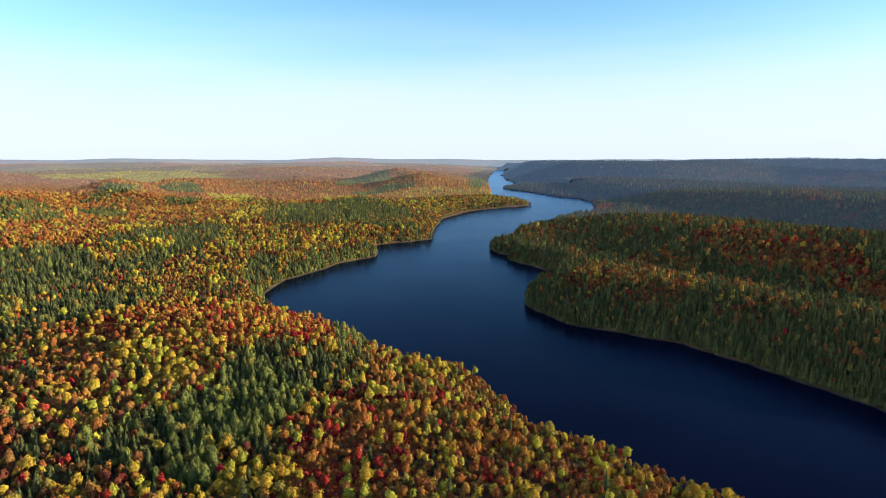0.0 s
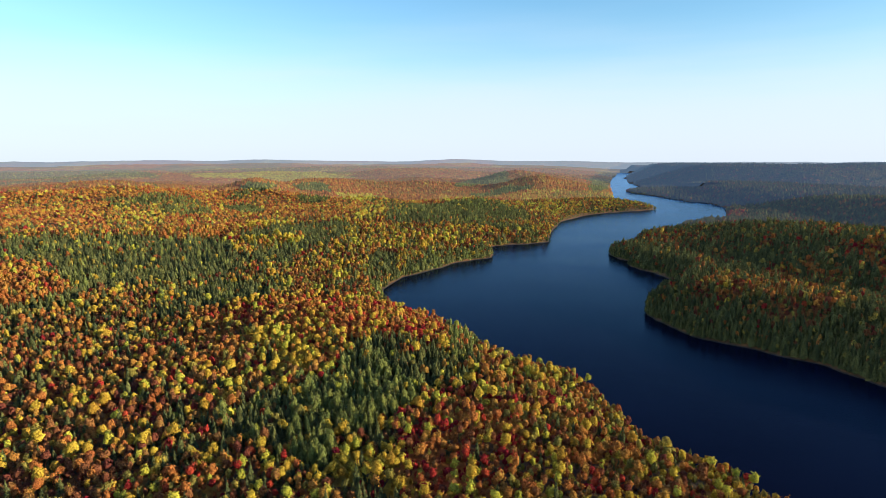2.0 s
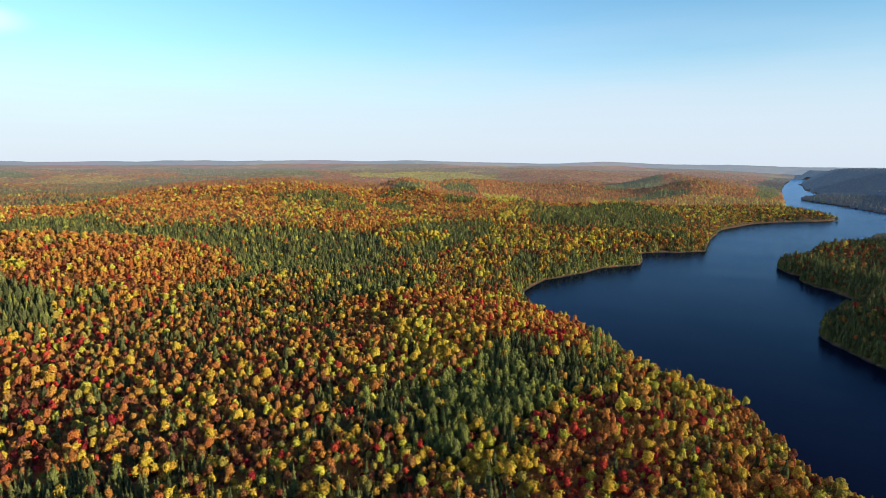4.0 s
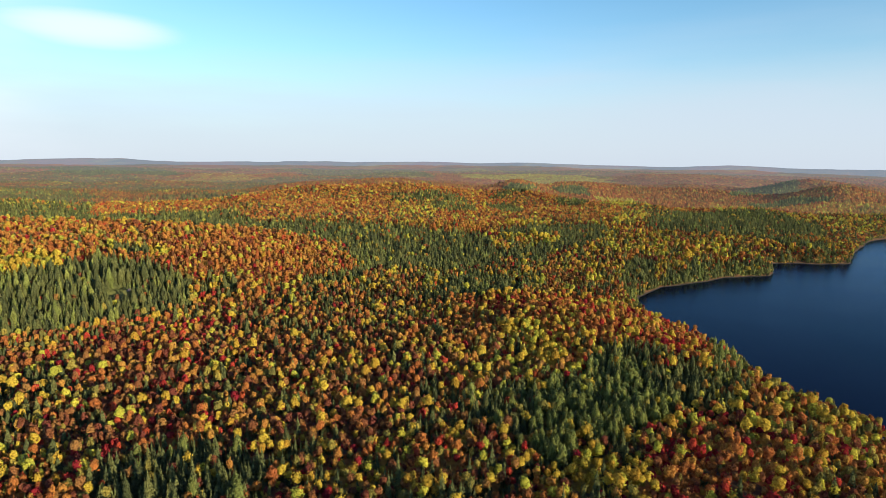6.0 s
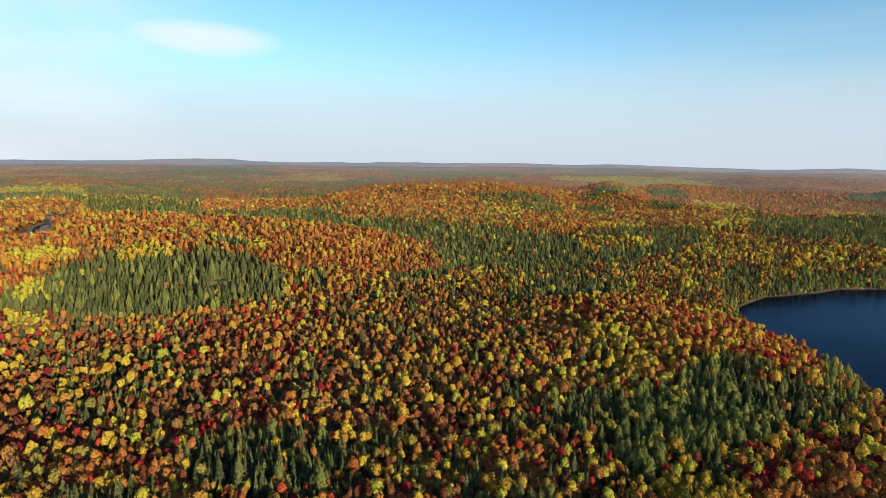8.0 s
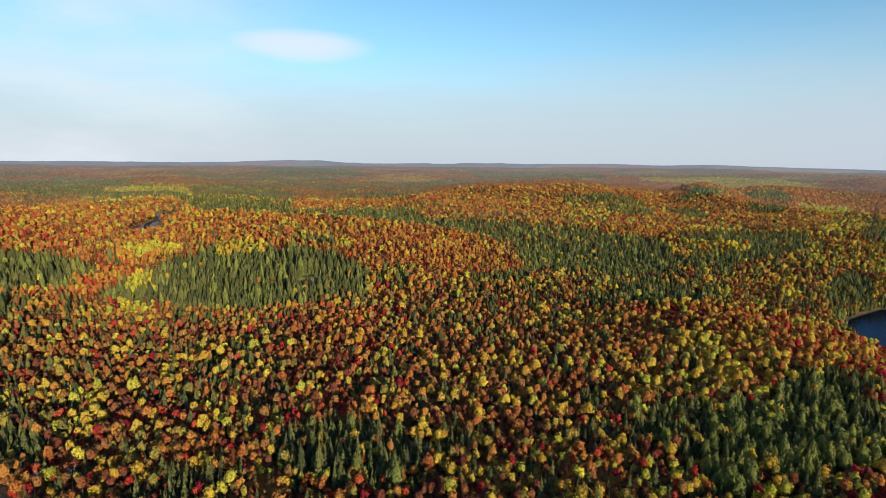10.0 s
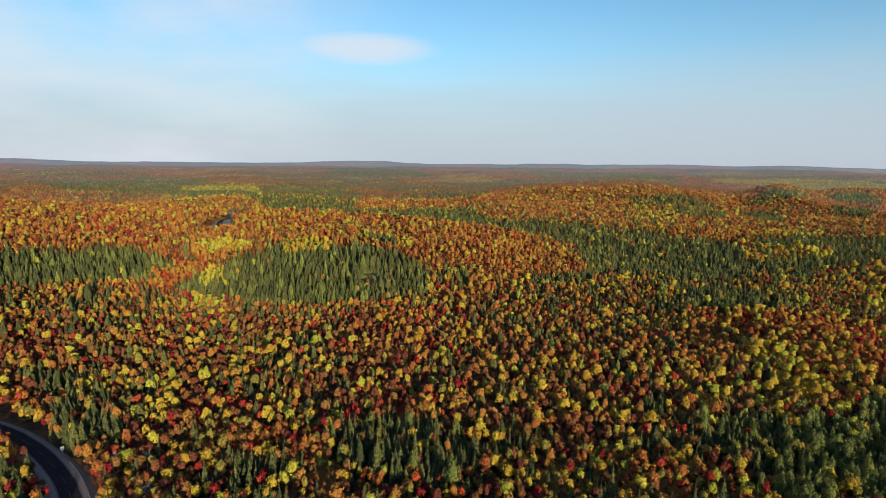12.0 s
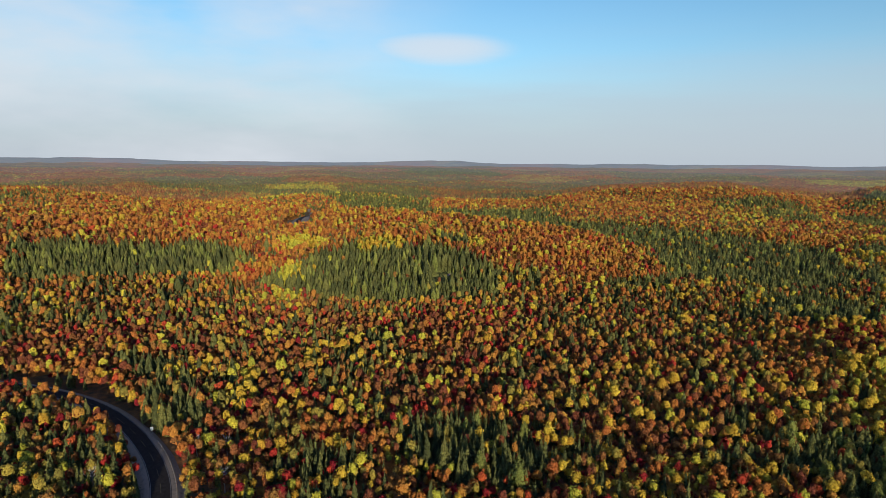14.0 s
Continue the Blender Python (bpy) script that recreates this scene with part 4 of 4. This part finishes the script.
def grow(name, batches, material, label, by_kind=False):
    """One object of joined trees; a batch is (shapes, x, y, z, size, rng), one for each kind where by_kind is set."""
    vs, fs, ts, n = [], [], [], 0
    leaf = np.array([LEAF[k][1][1] for k in KINDS])
    for number, (shapes, x, y, z, size, rng) in enumerate(batches):
        pick = rng.integers(0, len(shapes), len(x))
        for k, (v, f) in enumerate(shapes):
            m = pick == k
            c = int(m.sum())
            if not c:
                continue
            a = rng.uniform(0, 6.283, c)[:, None]
            sc = size[m][:, None]
            wide = sc * rng.uniform(0.88, 1.28, (c, 1))
            px = (v[None, :, 0] * np.cos(a) - v[None, :, 1] * np.sin(a)) * wide + x[m][:, None]
            py = (v[None, :, 0] * np.sin(a) + v[None, :, 1] * np.cos(a)) * wide + y[m][:, None]
            pz = v[None, :, 2] * sc + z[m][:, None]
            vs.append(np.stack([px, py, pz], -1).reshape(-1, 3))
            fs.append((f[None] + (n + np.arange(c) * len(v))[:, None, None]).reshape(-1, 3))
            if by_kind:
                w = stand_mix(x[m], y[m])
                tone = 0.5 * leaf[number] + 0.5 * (w / w.sum(1, keepdims=True)) @ leaf
                ts.append(np.repeat(tone * rng.uniform(0.85, 1.25, (c, 1)), len(v), axis=0))
            else:
                ts.append(np.repeat(rng.uniform(0, 1, c), len(v)))
            n += c * len(v)
    if not vs:
        return
    ts = np.concatenate(ts)
    me = tri_mesh(name, np.concatenate(vs), np.concatenate(fs), material, None if by_kind else ts)
    if by_kind:
        paint_leaves(me, ts)
    tagged(new(name, me), label, "hills" if by_kind else "forest", kind="structure" if by_kind else "stuff")


rng0 = np.random.default_rng(3)
CAP = {"yellow": 200, "lime": 95, "orange": 120, "red": 80, "rust": 120, "olive": 180, "spruce": 280, "pine": 220}
NEAR_SHAPE = {
    "yellow": dict(radius=1.42, middle=6.9, tall=2.1), "lime": dict(radius=1.45, middle=6.8, tall=2.1), "orange": dict(radius=1.2, middle=6.4, tall=1.9),
    "red": dict(radius=1.15, middle=6.0, tall=1.7), "rust": dict(radius=1.1, middle=6.0, tall=1.8), "olive": dict(radius=1.2, middle=6.2, tall=2.0)}


def near_shapes(kind, count):
    out = []
    for _ in range(count):
        if kind == "spruce":
            h = rng0.uniform(6.5, 10.0)
            out.append((full_spruce(rng0, h, h * rng0.uniform(0.15, 0.18), 12, 7, 0.8), trunk_shape(rng0, h, 2.0, 0.5, 0.15, 0)))
        elif kind == "pine":
            p = leafy_crown(rng0, 1.75, 6.2, 4.2, 24, 100, 0.36, shape="cone")
            out.append((p, trunk_shape(rng0, 11, 4.0, 2.0, 0.2, 5)))
        else:
            p = NEAR_SHAPE[kind]
            many = {"rust": 76, "olive": 80, "red": 72}.get(kind, 90)
            out.append((leafy_crown(rng0, lobes=int(rng0.integers(14, 22)), tufts=many, tuft=0.32, **p),
                        trunk_shape(rng0, p["middle"] + p["tall"], p["middle"] - p["tall"], p["radius"], 0.16, 4)))
    return out


def close_shapes(kind, count):
    if kind == "spruce":
        return [full_spruce(rng0, h, h * 0.18, 8, 6, 0.6) for h in rng0.uniform(6.5, 10.0, count)]
    if kind == "pine":
        return [leafy_crown(rng0, 1.7, 6.0, 4.0, 16, 44, 0.5, shape="cone") for _ in range(count)]
    return [leafy_crown(rng0, lobes=12, tufts=32, tuft=0.38, heart=0.84, **NEAR_SHAPE[kind]) for _ in range(count)]


def mid_shapes(kind, count):
    if kind == "spruce":
        return [ragged_spruce(rng0, h, h * 0.18, 7, 4) for h in rng0.uniform(6.5, 10.5, count)]
    if kind == "pine":
        return [leafy_crown(rng0, 1.65, 5.8, 3.9, 12, 18, 0.62, heart=0.85, shape="cone") for _ in range(count)]
    return [clumpy_crown(rng0, sides=6, rings=3, tufts=6, tuft=0.45, **NEAR_SHAPE[kind]) for _ in range(count)]


def middle_shapes(kind, count):
    if kind in ("spruce", "pine"):
        return [ragged_spruce(rng0, h, h * (0.18 if kind == "spruce" else 0.22), 5, 3) for h in rng0.uniform(6.5, 10.5, count)]
    return [clumpy_crown(rng0, sides=6, rings=2, tufts=2, tuft=0.6, **NEAR_SHAPE[kind]) for _ in range(count)]


def low_shapes(kind, count):
    if kind in ("spruce", "pine"):
        return [ragged_spruce(rng0, h, h * 0.2, 4, 2) for h in rng0.uniform(7, 10.5, count)]
    return [clumpy_crown(rng0, sides=4, rings=2, tufts=0, tuft=0, **NEAR_SHAPE[kind]) for _ in range(count)]


def far_shapes(kind, count):
    if kind in ("spruce", "pine"):
        return [cone_crown(rng0, h, h * 0.22, 4, 1.0, 1) for h in rng0.uniform(7.5, 11, count)]
    p = NEAR_SHAPE[kind]
    return [dome(rng0, p["radius"] * 1.1, p["middle"], p["tall"], 4, 2, 0.38) for _ in range(count)]


def wide_shapes(kind, count):
    if kind in ("spruce", "pine"):
        return [cone_crown(rng0, h, h * 0.25, 4, 1.0, 1) for h in rng0.uniform(7.5, 11, count)]
    p = NEAR_SHAPE[kind]
    return [cone_crown(rng0, p["middle"] + p["tall"] * 0.85, p["radius"] * 1.7, 4, p["middle"] - p["tall"] * 0.5, 1) for _ in range(count)]


def flat_shapes(kind, count):
    tall = 1.5 if kind in ("spruce", "pine") else 1.0
    return [cone_crown(rng0, h * tall, 5.0 / tall, 4, 1, 1) for h in rng0.uniform(3.5, 5, count)]


def tiny_shapes(kind, count):
    if kind in ("spruce", "pine"):
        return [cone_crown(rng0, h, h * 0.38, 4, 1, 1) for h in rng0.uniform(8, 10.5, count)]
    return [cone_crown(rng0, h, h * 0.5, 4, 2.0, 1) for h in rng0.uniform(6.5, 8.5, count)]


TREE_NAMES = {"yellow": ("birch_tree", "golden yellow birch tree in autumn leaf", BARK_WHITE), "lime": ("birch_tree", "yellow-green birch tree just turning colour", BARK_WHITE),
              "orange": ("maple_tree", "bright orange maple tree in autumn leaf", BARK_GREY), "red": ("maple_tree", "crimson red maple tree in autumn leaf", BARK_GREY),
              "rust": ("maple_tree", "rust-brown maple tree with thinning autumn leaves", BARK_GREY), "olive": ("poplar_tree", "dull olive green poplar tree still in leaf", BARK_GREY),
              "spruce": ("spruce_tree", "slender dark green spruce tree", BARK_BROWN), "pine": ("pine_tree", "bushy green white pine tree", BARK_BROWN)}
STUFF_LABEL = {"yellow": "woods of golden yellow birches", "lime": "woods of yellow-green birches", "orange": "woods of orange autumn maples", "red": "scattered crimson red maples in the woods",
               "rust": "woods of rust-brown autumn maples", "olive": "woods of dull olive green poplars", "spruce": "dense dark green spruce woods", "pine": "stands of green white pines"}


RINGS = ((6.2, 950, 1500, 106, 0.8), (8.0, 1500, 2200, 107, 0.95), (10.5, 2200, 2700, 108, 1.1), (14.0, 2700, 3400, 110, 1.2), (20.0, 3400, 4150, 111, 1.3),
         (27.0, 4150, 4600, 112, 0.9), (34.0, 4600, 4950, 113, 0.5))


def build_forest():
    batches = {k: [] for k in KINDS}
    closes, mids, middles, lows, fars, wides, tinys, flats = ({k: f(k, 8) for k in KINDS} for f in (close_shapes, mid_shapes, middle_shapes, low_shapes, far_shapes, wide_shapes, tiny_shapes, flat_shapes))
    # the nearest trees stand as things of their own
    x, y, z, kind, size, rng = scatter(2.4, 128, 300, -45, 106, 101)
    order = np.argsort(np.hypot(x, y))
    made = {}
    left = np.ones(len(x), bool)
    for k, name in enumerate(KINDS):
        own = [i for i in order if kind[i] == k][:CAP[name]]
        shapes = near_shapes(name, 5)
        title, label, bark = TREE_NAMES[name]
        models = []
        for (cv, cf), (tv, tf) in shapes:
            models.append((tri_mesh("crown", cv, cf, LEAF_ONE[name]), tri_mesh("trunk", tv, tf, bark)))
        roots = {}
        for i in own:
            left[i] = False
            j = int(rng.integers(0, len(models)))
            m = Matrix.LocRotScale((x[i], y[i], z[i] - 0.1), Euler((0, 0, rng.uniform(0, 6.283))), Vector((size[i] * rng.uniform(0.95, 1.3), size[i] * rng.uniform(0.95, 1.3), size[i])) * (1.12 if k < 6 and x[i] < -150 and y[i] < 40 else 1.0))
            root = new(title)
            root.matrix_basis = m
            tagged(root, label, "tree", group=label.split(" tree")[0] + " trees")
            part("crown", models[j][0], None, root)
            part("trunk", models[j][1], None, root)
    for k, name in enumerate(KINDS):
        for shapes, a, b in ((closes, 0, 215), (mids, 215, 300)):
            m = left & (kind == k) & (np.hypot(x, y) >= a) & (np.hypot(x, y) < b)
            batches[name].append((shapes[name], x[m], y[m], z[m], size[m] * (1.0 if b < 250 else 0.92), rng))
    for cell, r0, r1, b0, b1, seed, shapes, grow_by in ((4.4, 0, 128, -180, 180, 103, closes, 1.15), (8.0, 128, 400, 112, 310, 104, fars, 1.4), (2.5, 300, 400, -42, 104, 105, middles, 0.97),
                                                        (2.75, 400, 600, -42, 104, 109, lows, 1.08), (3.5, 600, 950, -41, 104, 106, fars, 1.28), (4.7, 950, 1500, -40, 104, 114, wides, 1.25)):
        x, y, z, kind, size, rng = scatter(cell, r0, r1, b0, b1, seed)
        near = ~(east_bank(x, y) & (np.hypot(x, y) > 950))
        for k, name in enumerate(KINDS):
            m = (kind == k) & near
            batches[name].append((shapes[name], x[m], y[m], z[m], size[m] * grow_by, rng))
    # spruces stand closest of all
    for cell, r0, r1, seed, shapes in ((2.7, 160, 400, 131, middles), (2.8, 400, 600, 132, lows)):
        x, y, z, kind, size, rng = scatter(cell, r0, r1, -43, 108, seed)
        w = stand_mix(x, y)
        m = (kind >= 6) & (w[:, 6] + w[:, 7] > 0.55 * w.sum(1))
        batches["spruce"].append((shapes["spruce"], x[m], y[m], z[m], size[m] * 0.8, rng))
    # a low fringe of spruce and alder along the water's edge
    for cell, r0, r1, seed, shapes in ((2.3, 140, 420, 121, middles), (2.9, 420, 1000, 122, lows), (4.5, 1000, 1500, 123, wides)):
        x, y, z, kind, size, rng = scatter(cell, r0, r1, -43, 40, seed)
        s = shore_distance(x, y)
        right = east_bank(x, y)
        m = (s < np.where(right, 9.0, 5.0)) & (np.hypot(x, y) < np.where(right, 950, 1500))
        x, y, z, size, right = x[m], y[m], z[m], size[m] * np.where(right[m], 1.15, 0.7), right[m]
        odd = rng.uniform(0, 1, len(x)) * np.where(right, 0.66, 1.0)
        for name, lo, hi in (("spruce", 0.0, 0.62), ("olive", 0.62, 0.86), ("yellow", 0.86, 0.93), ("orange", 0.93, 1.0)):
            m = (odd >= lo) & (odd < hi)
            batches[name].append((shapes[name], x[m], y[m], z[m], size[m], rng))
    for name in KINDS:
        grow(name + "_woods", batches[name], LEAF_MANY[name], STUFF_LABEL[name])
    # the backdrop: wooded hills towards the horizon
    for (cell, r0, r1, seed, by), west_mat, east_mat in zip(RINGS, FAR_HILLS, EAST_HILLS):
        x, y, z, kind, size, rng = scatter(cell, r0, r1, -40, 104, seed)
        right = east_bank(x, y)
        for side, mat, label in ((~right, west_mat, "hazy wooded hills along the horizon"), (right, east_mat, "wooded hills beyond the lake, tinted with a dark blue haze glow")):
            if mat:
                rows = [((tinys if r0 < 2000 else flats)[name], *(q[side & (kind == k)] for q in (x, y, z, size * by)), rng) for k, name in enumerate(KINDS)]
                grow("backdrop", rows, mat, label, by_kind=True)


def canopy_sheet(r0, r1, b0, b1, material, label):
    """The closed canopy between the far tree tops."""
    bearing = np.radians(np.linspace(b0, b1, int((b1 - b0) / 0.5)))
    radius = np.linspace(r0 - 8, r1 + 8, max(5, int((r1 - r0) / (30 if r0 > 900 else 9))))
    B, R = np.meshgrid(bearing, radius)
    x, y = (-np.sin(B) * R).ravel(), (np.cos(B) * R).ravel()
    s = shore_distance(x, y)
    z = land_height(x, y, s) + np.where(s > 4, (2.6 if r0 > 300 else 0.2) + 1.4 * fbm(x, y, 22, 83, 2), -3.0)
    if r0 < 900:
        z = np.where(road_clear(x, y) < 16, land_height(x, y, s) - 2.0, z)
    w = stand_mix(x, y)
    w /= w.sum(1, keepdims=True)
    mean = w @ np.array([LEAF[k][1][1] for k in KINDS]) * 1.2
    nb, nr = len(bearing), len(radius)
    i = np.arange(nb * nr).reshape(nr, nb)
    a, b, c, d = i[:-1, :-1], i[:-1, 1:], i[1:, :-1], i[1:, 1:]
    tris = np.concatenate([np.stack([a, c, b], -1).reshape(-1, 3), np.stack([b, c, d], -1).reshape(-1, 3)])
    tris = tris[(s[tris] > 2).any(1)]
    me = tri_mesh("backdrop", np.stack([x, y, z], -1), tris, material)
    paint_leaves(me, mean)
    if material is CARPET:
        tagged(new("understorey", me), label, "undergrowth", kind="stuff")
    else:
        tagged(new("backdrop", me), label, "hills", kind="structure")


CARPET = canopy_material("understorey", AIR, 0.0)
build_forest()
canopy_sheet(140, 330, -45, 106, CARPET, "low crowns and saplings under the autumn trees")
canopy_sheet(330, 600, -42, 104, CARPET, "low crowns and saplings under the autumn trees")
canopy_sheet(600, 950, -42, 104, CARPET, "low crowns and saplings under the autumn trees")
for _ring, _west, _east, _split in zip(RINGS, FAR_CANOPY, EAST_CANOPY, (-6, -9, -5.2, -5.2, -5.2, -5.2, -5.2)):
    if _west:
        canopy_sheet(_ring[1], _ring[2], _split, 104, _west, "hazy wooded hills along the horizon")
    canopy_sheet(_ring[1], _ring[2], -40, _split, _east, "wooded hills beyond the lake, tinted with a dark blue haze glow")


# ---- at the roadside ----
def road_spot(index, side):
    """A place beside the road, its height and the road's heading there."""
    p = ROAD_LINE[index] + side * ROAD_SIDE[index]
    return p[0], p[1], ROAD_Z[index], math.atan2(-ROAD_SIDE[index][0], ROAD_SIDE[index][1])


def nearest_index(x, y):
    return int(np.argmin(np.hypot(ROAD_LINE[:, 0] - x, ROAD_LINE[:, 1] - y)))


def box_mesh(name, sx, sy, sz, material, bevel=0.01):
    bm = bmesh.new()
    bmesh.ops.create_cube(bm, size=1.0, matrix=Matrix.Diagonal((sx, sy, sz, 1)))
    bmesh.ops.bevel(bm, geom=bm.edges[:], offset=bevel, segments=1, affect="EDGES")
    return bm_mesh(name, bm, material)


def build_guard_rail(lo, hi, side):
    root = tagged(new("guard_rail"), "galvanised steel guard rail on wooden posts beside the road", "guard rail")
    x, y, z, _ = road_spot(lo, side)
    root.location = (x, y, z - 0.3)
    # a folded steel beam
    profile = [(0.0, 0.55), (0.05, 0.6), (0.05, 0.66), (0.0, 0.7), (0.05, 0.74), (0.05, 0.8), (0.0, 0.85)]
    bm = bmesh.new()
    prev = None
    for k in range(lo, hi):
        row = [bm.verts.new((*(ROAD_LINE[k] + (side - o * np.sign(side)) * ROAD_SIDE[k] - (x, y)), ROAD_Z[k] + h - z)) for o, h in profile]
        if prev:
            for i in range(len(row) - 1):
                bm.faces.new((prev[i], prev[i + 1], row[i + 1], row[i]))
        prev = row
    bmesh.ops.solidify(bm, geom=bm.faces[:], thickness=0.01)
    part("rail", bm_mesh("rail", bm, STEEL), None, root, "galvanised steel rail").location = (0, 0, 0.3)
    post = box_mesh("post", 0.16, 0.2, 1.15, POST_WOOD, 0.015)
    away = side + 0.17 * np.sign(side)
    for k in range(lo, hi):
        px, py, pz, turn = road_spot(k, away)
        ob = part("post", post, None, root)
        ob.location, ob.rotation_euler = (px - x, py - y, pz - z + 0.57), (0, 0, turn)
    return root


def build_road_sign(index, side):
    x, y, z, turn = road_spot(index, side)
    root = tagged(new("road_sign"), "white rectangular road sign with dark print on a steel post", "road sign")
    root.location, root.rotation_euler = (x, y, z - 0.6), (0, 0, -1.4)
    bm = bmesh.new()
    bmesh.ops.create_cone(bm, cap_ends=True, segments=10, radius1=0.05, radius2=0.045, depth=3.0, matrix=Matrix.Translation((0, 0.05, 1.5)))
    part("post", bm_mesh("post", bm, STEEL), None, root, "galvanised steel post")
    part("panel", box_mesh("panel", 0.95, 0.03, 1.35, SIGN_WHITE, 0.01), None, root, "white sign panel").location = (0, 0, 2.4)
    for dz, w in ((0.32, 0.55), (0.0, 0.3), (-0.3, 0.6)):
        for dy in (-0.02, 0.02):
            part("printed_bar", box_mesh("printed_bar", w, 0.012, 0.17, SIGN_BLACK, 0.003), None, root, "dark printed bar").location = (0, dy, 2.4 + dz)
    return root


OUTER = 4.3 if ROAD_SIDE[nearest_index(-225, -8)][1] > 0 else -4.3
_i0, _i1 = sorted((nearest_index(-150, -3), nearest_index(-226, -8)))
build_guard_rail(_i0, _i1, OUTER)
build_road_sign(nearest_index(-232, -10), OUTER * 1.12)


# ---- pale granite showing on the spruce hillside ----
def build_rock(x, y, size, seed):
    rng = np.random.default_rng(seed)
    bm = bmesh.new()
    bmesh.ops.create_icosphere(bm, subdivisions=3, radius=1.0)
    off = Vector(rng.uniform(0, 50, 3))
    for v in bm.verts:
        n = noise.noise(v.co * 1.3 + off) * 0.45 + noise.noise(v.co * 3.5 + off) * 0.16
        v.co = Vector((v.co.x * 1.3, v.co.y * 0.8, v.co.z * 1.0)) * (1 + n) * size
        v.co.z = max(v.co.z, -0.4 * size)
    me = bm_mesh("rock", bm, ROCK)
    z = float(land_height(np.array([x]), np.array([y]))[0])
    ob = tagged(new("rock", me), "pale pinkish granite outcrop among the spruces", "rock", group="granite outcrops")
    ob.location, ob.rotation_euler = (x, y, z + 0.25 * size), (0, 0, rng.uniform(0, 6))
    return ob


for _k, (_b, _r, _size) in enumerate([(66.6, 424, 2.4), (65.9, 428, 1.8), (65.2, 422, 2.0), (64.4, 428, 2.6), (63.7, 421, 1.6), (64.9, 432, 1.7)]):
    build_rock(-math.sin(radians(_b)) * _r, math.cos(radians(_b)) * _r, _size, 300 + _k)


# ---- birches that have lost their leaves, near the bend of the road ----
def build_bare_birch(x, y, height, seed):
    rng = np.random.default_rng(seed)
    root = tagged(new("bare_birch"), "white birch tree bare of leaves among autumn maples", "tree", group="bare birch trees")
    root.location, root.rotation_euler = (x, y, float(land_height(np.array([x]), np.array([y]))[0]) - 0.1), (0, 0, rng.uniform(0, 6))
    v, f = trunk_shape(rng, height, height * 0.35, height * 0.3, 0.17, 0)
    part("trunk", tri_mesh("trunk", v, f, BARK_WHITE), None, root)
    for k in range(9):
        a, z = 2.4 * k + rng.uniform(-0.4, 0.4), height * rng.uniform(0.35, 0.85)
        out = (height - z) * rng.uniform(0.35, 0.55) + 0.5
        tip = (math.cos(a) * out, math.sin(a) * out, z + out * rng.uniform(0.9, 1.4))
        twigs = [limb(rng, (0, 0, z), tip, 0.08, 0.025, 4)]
        for q in range(3):
            t = rng.uniform(0.4, 0.9)
            foot = np.array(tip) * t + np.array((0, 0, z)) * (1 - t)
            twigs.append(limb(rng, foot, foot + rng.normal(size=3) * 0.5 + (0, 0, 0.7), 0.035, 0.012, 3))
        v, f = join(twigs)
        part("branch", tri_mesh("branch", v, f, BARK_WHITE), None, root)


for _k, (_x, _y, _h) in enumerate([(-206.5, 18.5, 9.5), (-199.5, -21.0, 9.0), (-183.5, 16.0, 8.5), (-212.0, 9.0, 8.0)]):
    build_bare_birch(_x, _y, _h, 500 + _k)
